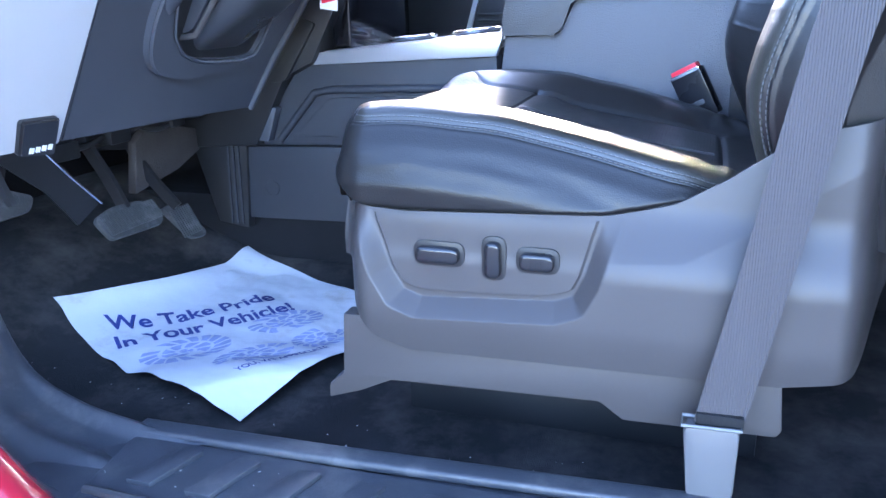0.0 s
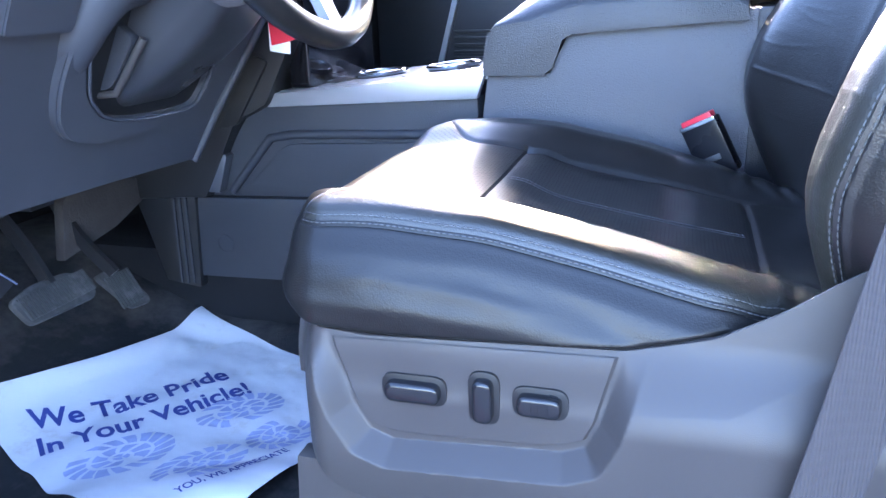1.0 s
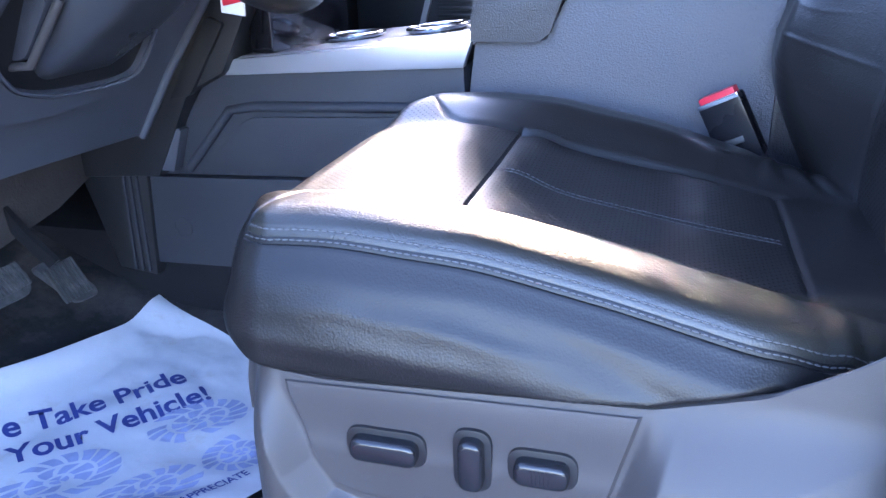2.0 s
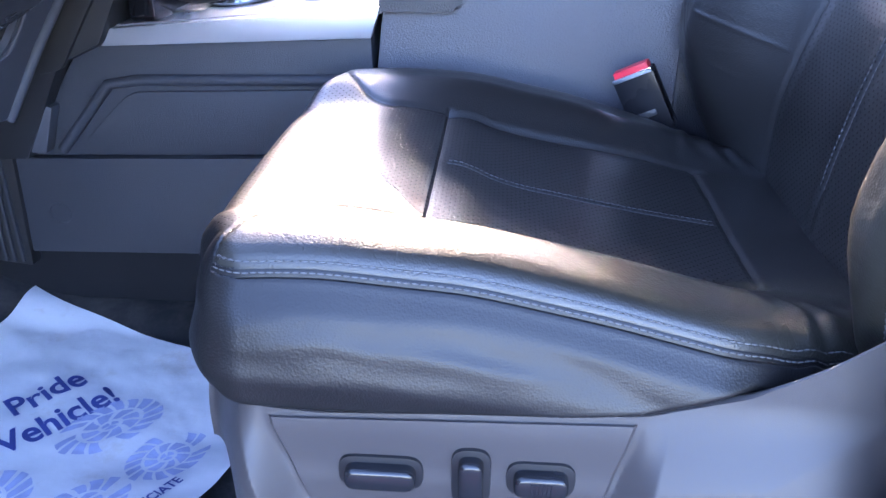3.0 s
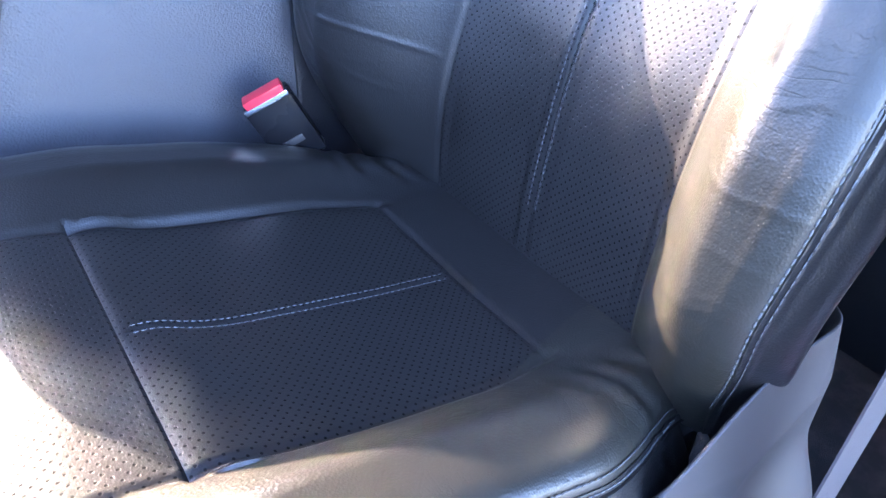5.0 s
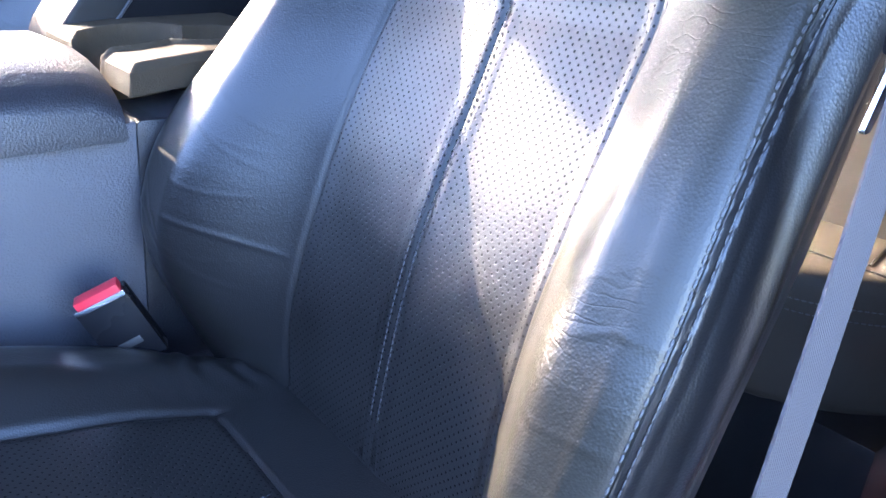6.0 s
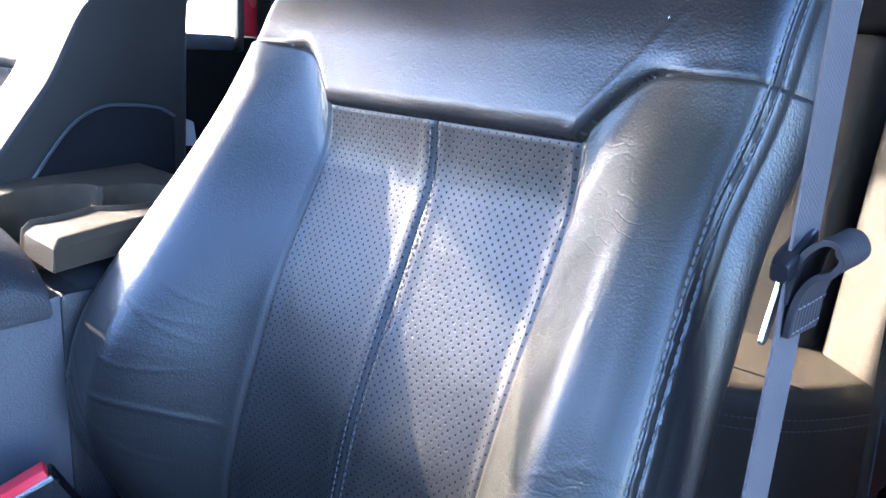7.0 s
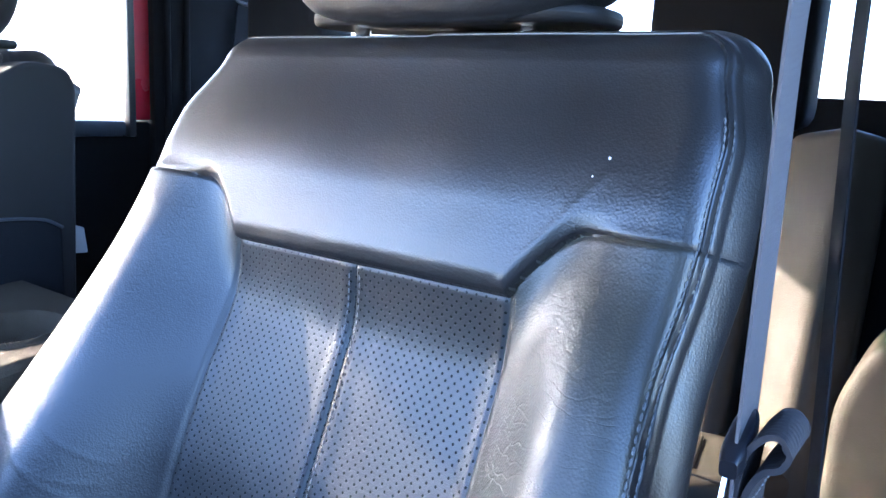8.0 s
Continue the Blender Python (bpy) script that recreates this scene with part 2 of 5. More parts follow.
def solid(name, bm, mat, label, category, kind="", smooth=True, group=""):
    return tagged(mesh_object(name, bm, mat, smooth), label, category, group, kind)


def box(lo, hi, bevel=0.004, m=None, seg=2):
    bm = bmesh.new()
    bmesh.ops.create_cube(bm, size=1)
    lo, hi = Vector(lo), Vector(hi)
    for v in bm.verts:
        v.co = (lo + hi) / 2 + Vector([v.co[i] * (hi[i] - lo[i]) for i in range(3)])
    if bevel:
        bmesh.ops.bevel(bm, geom=bm.edges[:], offset=bevel, segments=seg, affect="EDGES", profile=0.6)
    if m:
        bm.transform(m)
    return bm


def slab(outline, axis, a, b, bevel=0.004, seg=2):
    """A plate: a flat outline swept along an axis from a to b. For axis y the outline holds (x, z), for x (y, z), for z (x, y)."""
    bm = bmesh.new()

    def at(p, t):
        return {"y": (p[0], t, p[1]), "x": (t, p[0], p[1]), "z": (p[0], p[1], t)}[axis]

    bottom = [bm.verts.new(at(p, a)) for p in outline]
    top = [bm.verts.new(at(p, b)) for p in outline]
    n = len(outline)
    bm.faces.new(bottom)
    bm.faces.new(top[::-1])
    for i in range(n):
        bm.faces.new((bottom[i], top[i], top[(i + 1) % n], bottom[(i + 1) % n]))
    bmesh.ops.recalc_face_normals(bm, faces=bm.faces[:])
    if bevel:
        edges = [e for e in bm.edges if e.calc_face_angle(0) > 0.5]
        bmesh.ops.bevel(bm, geom=edges, offset=bevel, segments=seg, affect="EDGES", profile=0.6, clamp_overlap=True)
    return bm


def rounded(points, radius, n=5):
    """The outline with its corners rounded."""
    out = []
    m = len(points)
    for i in range(m):
        p, q, r = (Vector(points[(i + k) % m]) for k in (-1, 0, 1))
        d = min(radius, (p - q).length * 0.45, (r - q).length * 0.45)
        a, c = q + (p - q).normalized() * d, q + (r - q).normalized() * d
        for k in range(n + 1):
            t = k / n
            out.append(tuple((1 - t) ** 2 * a + 2 * t * (1 - t) * q + t * t * c))
    return out


def spline(points, n=12):
    """A smooth line through the points."""
    pts = [Vector(p) for p in points]
    ext = [2 * pts[0] - pts[1]] + pts + [2 * pts[-1] - pts[-2]]
    out = []
    for i in range(1, len(ext) - 2):
        p0, p1, p2, p3 = ext[i - 1 : i + 3]
        for k in range(n):
            t = k / n
            out.append(0.5 * (2 * p1 + (p2 - p0) * t + (2 * p0 - 5 * p1 + 4 * p2 - p3) * t * t + (3 * p1 - p0 - 3 * p2 + p3) * t**3))
    out.append(pts[-1])
    return out


def sweep(path, section, up=(0, 0, 1), closed=False):
    """A section of (side, up) offsets carried along a line. section may be a function of the share of the way."""
    bm = bmesh.new()
    up = Vector(up)
    rings = []
    n = len(path)
    for i, p in enumerate(path):
        a, b = path[(i - 1) % n if closed else max(i - 1, 0)], path[(i + 1) % n if closed else min(i + 1, n - 1)]
        d = (Vector(b) - Vector(a)).normalized()
        side = d.cross(up).normalized()
        nrm = side.cross(d)
        sec = section(i / max(1, n - 1)) if callable(section) else section
        rings.append([bm.verts.new(Vector(p) + side * s + nrm * u) for s, u in sec])
    k = len(rings[0])
    for i in range(n if closed else n - 1):
        r, s = rings[i], rings[(i + 1) % n]
        for j in range(k):
            bm.faces.new((r[j], r[(j + 1) % k], s[(j + 1) % k], s[j]))
    if not closed:
        bm.faces.new(rings[0][::-1])
        bm.faces.new(rings[-1])
    bmesh.ops.recalc_face_normals(bm, faces=bm.faces[:])
    return bm


def circle(r, n=10, squash=1.0):
    return [(r * math.cos(2 * math.pi * i / n), squash * r * math.sin(2 * math.pi * i / n)) for i in range(n)]


def strap(w, t):
    return [(-w / 2, -t / 2), (w / 2, -t / 2), (w / 2, t / 2), (-w / 2, t / 2)]


def stitches(path, normal, length=0.0052, gap=0.0020, width=0.0014, lift=0.0008):
    """A row of thread stitches along a line, each a small rounded bar lying on the surface."""
    bm = bmesh.new()
    pts = [Vector(p) for p in path]
    walk_len, target = 0.0, 0.0
    for a, b in zip(pts, pts[1:]):
        seg = (b - a).length
        if seg < 1e-6:
            continue
        d = (b - a) / seg
        while target < walk_len + seg:
            c = a + d * (target - walk_len)
            nr = normal(c) if callable(normal) else Vector(normal)
            s = d.cross(nr).normalized()
            nr = s.cross(d).normalized()
            c = c + nr * lift
            ends = []
            for k, sc in ((-0.5, 0.5), (0, 1.0), (0.5, 0.5)):
                o = c + d * length * k
                ends.append([bm.verts.new(o + s * width / 2 * sc * x + nr * width / 2 * sc * y) for x, y in ((-1, -0.5), (1, -0.5), (0.6, 1), (-0.6, 1))])
            for e, f in zip(ends, ends[1:]):
                for j in range(4):
                    bm.faces.new((e[j], e[(j + 1) % 4], f[(j + 1) % 4], f[j]))
            target += length + gap
        walk_len += seg
    return bm


def sheet(nu, nv, place, region=None):
    """A grid of nu by nv places. Returns a bmesh, or one for each region that the middle of a face falls into."""
    pts = [[Vector(place(i / nu, j / nv)) for j in range(nv + 1)] for i in range(nu + 1)]
    bms, verts = {}, {}
    for i in range(nu):
        for j in range(nv):
            key = region((i + 0.5) / nu, (j + 0.5) / nv) if region else 0
            if key is None:
                continue
            bm = bms.setdefault(key, bmesh.new())
            vs = []
            for a, b in ((i, j), (i + 1, j), (i + 1, j + 1), (i, j + 1)):
                k = (key, a, b)
                if k not in verts:
                    verts[k] = bm.verts.new(pts[a][b])
                vs.append(verts[k])
            bm.faces.new(vs)
    return bms if region else bms[0]


def smooth_step(a, b, x):
    t = min(1, max(0, (x - a) / (b - a)))
    return t * t * (3 - 2 * t)


def table(x, xs, ys):
    return float(np.interp(x, xs, ys))


def soft(x, xs, ys, h):
    """The table with its corners rounded over a reach of h."""
    return float(np.dot(np.interp(x + h * np.array((-1, -0.67, -0.33, 0, 0.33, 0.67, 1)), xs, ys), (1, 2, 3, 4, 3, 2, 1))) / 16


def bell(x, w):
    return math.exp(-((x / w) ** 2))


def lettering(text, size, origin, right, up, mat, parent, name="lettering", lift=0.0, thick=0.0004, align="LEFT", bold=0.0):
    cu = bpy.data.curves.new(name, "FONT")
    cu.body, cu.size, cu.align_x, cu.extrude, cu.offset = text, size, align, thick, bold
    tmp = bpy.data.objects.new(name, cu)
    scene.collection.objects.link(tmp)
    me = bpy.data.meshes.new_from_object(tmp.evaluated_get(bpy.context.evaluated_depsgraph_get()))
    bpy.data.objects.remove(tmp)
    r, u = Vector(right).normalized(), Vector(up).normalized()
    n = r.cross(u)
    m = Matrix((r, u, n)).transposed().to_4x4()
    me.transform(Matrix.Translation(Vector(origin) + n * lift) @ m)
    bm = bmesh.new()
    bm.from_mesh(me)
    bpy.data.meshes.remove(me)
    return part(name, bm, mat, parent, smooth=False) if parent else bm


# ---- large structure ----
solid("ground", box((-40, -40, -0.75), (40, 40, -0.65), 0), GROUND, "pale concrete ground outside the truck", "ground", "structure", smooth=False)


def floor_z(x, y):
    """The cabin floor: flat under the seat, rising towards the pedals and into the wheel arch."""
    return 0.16 * smooth_step(-0.45, -0.95, x) + 0.02 * smooth_step(0.25, 0.33, y) + 0.002 * noise.noise(Vector((x * 9, y * 9, 0)))


solid("floor", sheet(60, 60, lambda u, v: (-1.0 + 2.7 * u, -0.4 + 1.72 * v, floor_z(-1.0 + 2.7 * u, -0.4 + 1.72 * v))), CARPET, "black carpeted cabin floor, dusty and worn", "floor", "structure")


# cab shell that closes the place
def shell(name, bm, mat, label, category="wall"):
    return solid(name, bm, mat, label, category, "structure")


shell("ceiling", box((-0.12, -0.56, 1.32), (1.75, 1.42, 1.38), 0.01), HEADLINER, "grey fabric headliner of the cab", "ceiling")
shell("wall_front", box((-1.08, -0.62, -0.1), (-1.0, 1.42, 0.9), 0.01), CAB, "dark firewall behind the pedals")
shell("wall_rear_lower", box((1.7, -0.56, -0.05), (1.76, 1.42, 0.96), 0.01), CAB, "dark lower rear wall of the cab")
shell("wall_rear_left", box((1.7, -0.56, 0.96), (1.76, -0.32, 1.32), 0.005), CAB, "dark trim beside the rear window")
shell("wall_rear_right", box((1.7, 1.26, 0.96), (1.76, 1.42, 1.32), 0.005), CAB, "dark trim beside the rear window")
shell("wall_passenger_lower", box((-1.0, 1.3, -0.05), (1.306, 1.38, 0.835), 0.01), CAB, "dark passenger door panels below the windows")
shell("wall_passenger_rear", box((1.308, 1.285, -0.05), (1.7, 1.38, 1.32), 0.01), CAB, "dark rear pillar trim on the passenger side")
shell("wall_driver_rear", box((0.85, -0.56, -0.05), (1.7, -0.5, 0.86), 0.01), CAB, "dark rear door panel on the driver side")
shell("wall_driver_rear_upper", box((1.35, -0.56, 0.86), (1.7, -0.5, 1.32), 0.01), CAB, "dark rear pillar trim on the driver side")

shell("window_rear_driver", box((0.85, -0.545, 0.86), (1.35, -0.535, 1.32), 0), BLACK, "dark tinted rear window on the driver side", "window")


def bar(a, b, w, t, up=(0, 1, 0)):
    return sweep([Vector(a), Vector(b)], strap(w, t), up)


shell("pillar_front_driver", bar((-1.05, -0.52, 0.88), (-0.1, -0.52, 1.36), 0.11, 0.08), CAB, "dark front roof pillar on the driver side", "pillar")
door_frame = [(-1.05, 0.88), (-0.4, 1.03), (0.1, 1.13), (0.30, 1.168), (0.45, 1.212), (0.54, 1.24), (0.62, 1.252), (0.74, 1.26), (1.7, 1.262), (1.7, 1.325), (-0.12, 1.325), (-1.05, 0.93)]
shell("door_frame_passenger", slab(door_frame, "y", 1.285, 1.375, 0), CAB, "dark front pillar and roof rail over the passenger windows", "pillar")
shell("pillar_middle_passenger", box((0.62, 1.28, 0.83), (0.74, 1.38, 1.34), 0.01), CAB, "dark middle pillar on the passenger side", "pillar")
shell("pillar_middle_driver", box((0.74, -0.58, -0.05), (0.88, -0.46, 1.34), 0.03), CAB, "dark middle pillar on the driver side", "pillar")
shell("pillar_rear_passenger", box((1.251, 1.298, 0.837), (1.306, 1.316, 1.30), 0.006), RED_PAINT, "red painted door frame edge beside the rear side window", "pillar")

shell("window_frame_rear_passenger", box((1.232, 1.27, 0.8), (1.250, 1.296, 1.3), 0.004), BLACK, "dark rear edge of the side window frame", "trim")

# door opening: sill with scuff plate, and the curved moulding that rises in front of it
solid("sill_outer", box((-0.75, -0.72, -0.2), (1.7, -0.5, 0.0), 0.03), RED_PAINT, "red painted outer sill of the truck body", "sill", "structure")
solid("sill", slab(rounded([(-0.6, -0.38), (-0.2, -0.375), (0.6, -0.335), (0.95, -0.335), (0.95, -0.56), (-0.6, -0.56)], 0.02), "z", -0.08, 0.045, 0.012, 3), SILL, "dark grey plastic door sill, dusty", "sill", "structure")


# ---- the seats ----
BACK_O = Vector((0.500, 0, 0.370))
BACK_V = Vector((0.274, 0, 0.9617))
BACK_W = Vector((-0.9617, 0, 0.274))


PLATE = ((0.040, 0.40), (0.053, 0.318), (0.074, 0.262), (0.090, 0.236), (0.112, 0.228), (0.268, 0.238), (0.288, 0.246), (0.300, 0.270), (0.318, 0.335), (0.325, 0.40))


def plate_depth(x, z):
    """0 outside the recess of the control plate, 1 on its flat floor; the wall between is about 2 cm wide."""
    inside, near = False, 1.0
    n = len(PLATE)
    for i in range(n):
        (x0, z0), (x1, z1) = PLATE[i], PLATE[(i + 1) % n]
        if (z0 > z) != (z1 > z) and x < (x1 - x0) * (z - z0) / (z1 - z0) + x0:
            inside = not inside
        if i < n - 1:
            t = max(0, min(1, ((x - x0) * (x1 - x0) + (z - z0) * (z1 - z0)) / ((x1 - x0) ** 2 + (z1 - z0) ** 2)))
            near = min(near, math.hypot(x - x0 - t * (x1 - x0), z - z0 - t * (z1 - z0)))
    return 1.0 if inside else max(0.0, 1 - near / 0.019)


def panel_y(x, z):
    """The outer face of the side panel: it leans in towards its top and wraps round at its ends."""
    y = -0.311 + 0.026 * smooth_step(0.27, 0.35, z) + 0.010 * smooth_step(0.22, 0.14, z)
    y += 0.088 * smooth_step(0.06, -0.015, x) ** 1.6 + 0.15 * smooth_step(0.54, 0.615, x) ** 1.8
    # above the fold the panel leans in on its way up to the back
    fold = table(x, (0.33, 0.40, 0.46, 0.56), (0.292, 0.297, 0.330, 0.40))
    y += 0.014 * min(1, max(0, (x - 0.318) / 0.02)) * min(1, max(0, (z - fold) / 0.075))
    return y + 0.023 * plate_depth(x, z) * (0.3 + 0.7 * smooth_step(0.332, 0.28, z))


def panel_top(x):
    return soft(x, (-0.015, 0.0, 0.012, 0.03, 0.09, 0.32, 0.35, 0.388, 0.413, 0.437, 0.457, 0.488, 0.52, 0.558, 0.62), (0.366, 0.357, 0.345, 0.332, 0.328, 0.336, 0.342, 0.351, 0.365, 0.379, 0.394, 0.416, 0.430, 0.440, 0.444), 0.01)


def panel_bottom(x):
    return table(x, (0.0, 0.02, 0.06, 0.10, 0.40, 0.5, 0.57, 0.60, 0.62), (0.25, 0.215, 0.178, 0.165, 0.172, 0.175, 0.19, 0.22, 0.27))


def side_profile(r, lip, depth, tuck=0.02):
    """How far the cover reaches outwards and drops back at a distance r past the edge of the padding."""
    if r <= 0:
        return 0.0, 0.0
    arc = lip * 1.45
    if r < arc:
        a = r / arc * radians(82)
        return lip * math.sin(a), lip * 0.9 * (1 - math.cos(a))
    t = (r - arc) / depth
    return lip * 0.99 + 0.012 * math.sin(math.pi * min(1, t * 1.5)) - tuck * max(0, t - 0.3), lip * 0.78 + (r - arc)


def cushion_top(x, y, seam=True):
    """The height of the cushion's padding."""
    ay = abs(y)
    ins = soft(x, (-0.05, 0.0, 0.08, 0.12, 0.15, 0.17, 0.21, 0.29, 0.44, 0.52), (0.405, 0.418, 0.425, 0.420, 0.413, 0.408, 0.398, 0.381, 0.357, 0.348), 0.02)
    bol = soft(x, (-0.05, 0.04, 0.10, 0.19, 0.29, 0.355, 0.45, 0.52), (0.432, 0.441, 0.444, 0.437, 0.416, 0.398, 0.372, 0.358), 0.025)
    k = smooth_step(0.13, 0.20, ay)
    z = ins * (1 - k) + bol * k
    z -= 0.008 * bell(y, 0.10) * smooth_step(0.14, 0.25, x)
    # sewn seams pull the cover down
    side = cushion_seam(x)
    z -= seam * (0.0045 if x > 0.15 else 0.003) * bell(ay - side, 0.005) * (1 - smooth_step(0.43, 0.45, x))
    if ay < 0.15:
        z += 0.0035 * bell(x - 0.180, 0.02) - 0.004 * math.exp(-(x - 0.152) / 0.008) if x > 0.152 else 0
        z -= 0.0025 * bell(y, 0.0026) * smooth_step(0.155, 0.17, x) * (1 - smooth_step(0.41, 0.43, x))
        z -= 0.003 * bell(x - 0.435 + 0.25 * ay * ay, 0.004) * (1 - smooth_step(0.12, 0.14, ay))
    # creases on the worn bolster near the back
    z += 0.0013 * math.sin(x * 210 + 30 * ay + 4 * noise.noise(Vector((x * 22, y * 22, 3)))) * smooth_step(0.37, 0.43, x) * smooth_step(0.14, 0.18, ay)
    z += 0.0022 * noise.noise(Vector((x * 9, y * 9, 7)))
    return z


CX0, CY0 = 0.010, 0.220
SKIRT_R = (0, 0.012, 0.025, 0.033, 0.041, 0.055, 0.072, 0.095, 0.12, 0.145, 0.165, 0.19)
SKIRT_OUT = (0, 0.0120, 0.0245, 0.0305, 0.0350, 0.0440, 0.0535, 0.0630, 0.0690, 0.0680, 0.0580, 0.038)
SKIRT_DROP = (0, 0.0006, 0.0040, 0.0092, 0.0156, 0.0262, 0.0405, 0.0614, 0.0855, 0.1105, 0.128, 0.143)


def cushion_seam(a):
    """The seam between insert and bolster; in front it swings out to the corner."""
    return 0.142 + 17 * max(0, 0.093 - a) ** 2 - 0.35 * max(0, a - 0.36) ** 1.3


def cushion_front(b):
    """Where the padding ends in front: the corners are cut back."""
    return CX0 + 0.032 * min(1, abs(b) / CY0) ** 4


def cushion_half(a):
    return CY0 - 0.035 * smooth_step(0.36, 0.50, a)


def cushion_place(a, b):
    half = cushion_half(a)
    b = math.copysign(max(0, abs(b) - CY0) + half, b) if abs(b) > CY0 else b * half / CY0
    f = cushion_front(b)
    x, y = max(a, f), max(-half, min(half, b))
    dx, dy = min(0, a - f), b - y
    r = math.hypot(dx, dy)
    if r <= 0:
        return (a, b, cushion_top(a, b))
    h, g = soft(r, SKIRT_R, SKIRT_OUT, 0.005), soft(r, SKIRT_R, SKIRT_DROP, 0.005)
    h *= 1 - 0.2 * (abs(dx) / r) ** 2 * smooth_step(0.041, 0.08, r)
    # the cover hangs in shallow lengthwise folds
    loose = smooth_step(0.055, 0.09, r)
    h += 0.0022 * noise.noise(Vector((a * 6, b * 6, r * 26))) * loose
    h += 0.0010 * math.sin((r - 0.05) * 105 + 3.5 * noise.noise(Vector((a * 4, b * 4, 0)))) * loose * (1 - smooth_step(0.12, 0.16, r))
    h += 0.0008 * noise.noise(Vector((a * 22, b * 22, r * 70))) * loose
    # a sewn welt along the edge, running round the corner to the front seam
    if b < 0 or dx == 0:
        sewn_in = 1 - smooth_step(-0.006, 0.004, cushion_seam(a) - abs(b))
        g += sewn_in * (0.0020 * bell(r - 0.0355, 0.0016) - 0.0012 * bell(r - 0.038, 0.0018) + 0.0020 * bell(r - 0.041, 0.0013) - 0.0012 * bell(r - 0.0435, 0.0018) + 0.0020 * bell(r - 0.0465, 0.0016) - 0.0012 * bell(r - 0.051, 0.003))
    g += 0.002 * bell(cushion_seam(a) - abs(b), 0.004) * (1 - smooth_step(0.035, 0.05, r))
    z = cushion_top(x, y, False) - g
    px, py = x + dx / r * h, y + dy / r * h
    # the skirt tucks in behind the plastic side panel
    if z < panel_top(px) + 0.006 and px > -0.01:
        k = smooth_step(panel_top(px) + 0.006, panel_top(px) - 0.006, z)
        lim = -panel_y(px, min(z, panel_top(px))) - 0.012
        py = math.copysign(abs(py) * (1 - k) + min(abs(py), lim) * k, py)
    return (px, py, z)


def cushion_region(a, b):
    r = math.hypot(min(0, a - cushion_front(b)), max(0, abs(b) - CY0))
    if abs(b) <= cushion_seam(a):
        if r > (0.06 if abs(b) < 0.17 else 0.03):
            return "front_skirt"
        if a < 0.152:
            return "front_panel"
        if a > 0.435 - 0.25 * b * b:
            return "rear_strip"
        return "insert_near" if b < 0 else "insert_far"
    if (r > 0.050 and a > 0.478) or (r > 0.145 and a < 0.04):
        return None
    if r > 0.041:
        return "skirt_near" if b < 0 else "skirt_far"
    return "bolster_near" if b < 0 else "bolster_far"


def back_half(v, side=-1):
    """Half the width of the padding; the bolster on the side of the console is fuller."""
    far = 0.05 * bell(v - 0.18, 0.21) + 0.016 * smooth_step(0.25, 0.42, v) if side > 0 else 0
    return far + 0.227 + 0.018 * bell(v - 0.18, 0.16) + 0.006 * smooth_step(0.4, 0.5, v) - 0.02 * smooth_step(0.06, -0.05, v) - (0.034 if side > 0 else 0.016) * smooth_step(0.55, 0.625, v)


def back_seam(u):
    """Height along the back at which the bolster ends below the upper panel, at |u| beyond the insert."""
    return 0.440 + 0.050 * math.sin(min(1, max(0, (u - 0.14) / 0.055)) * math.pi / 2)


CREASES = [(random.Random(k).uniform(0.02, 0.24), random.Random(k + 50).uniform(-0.35, 0.3), random.Random(k + 90).uniform(0.5, 1.0)) for k in range(9)]


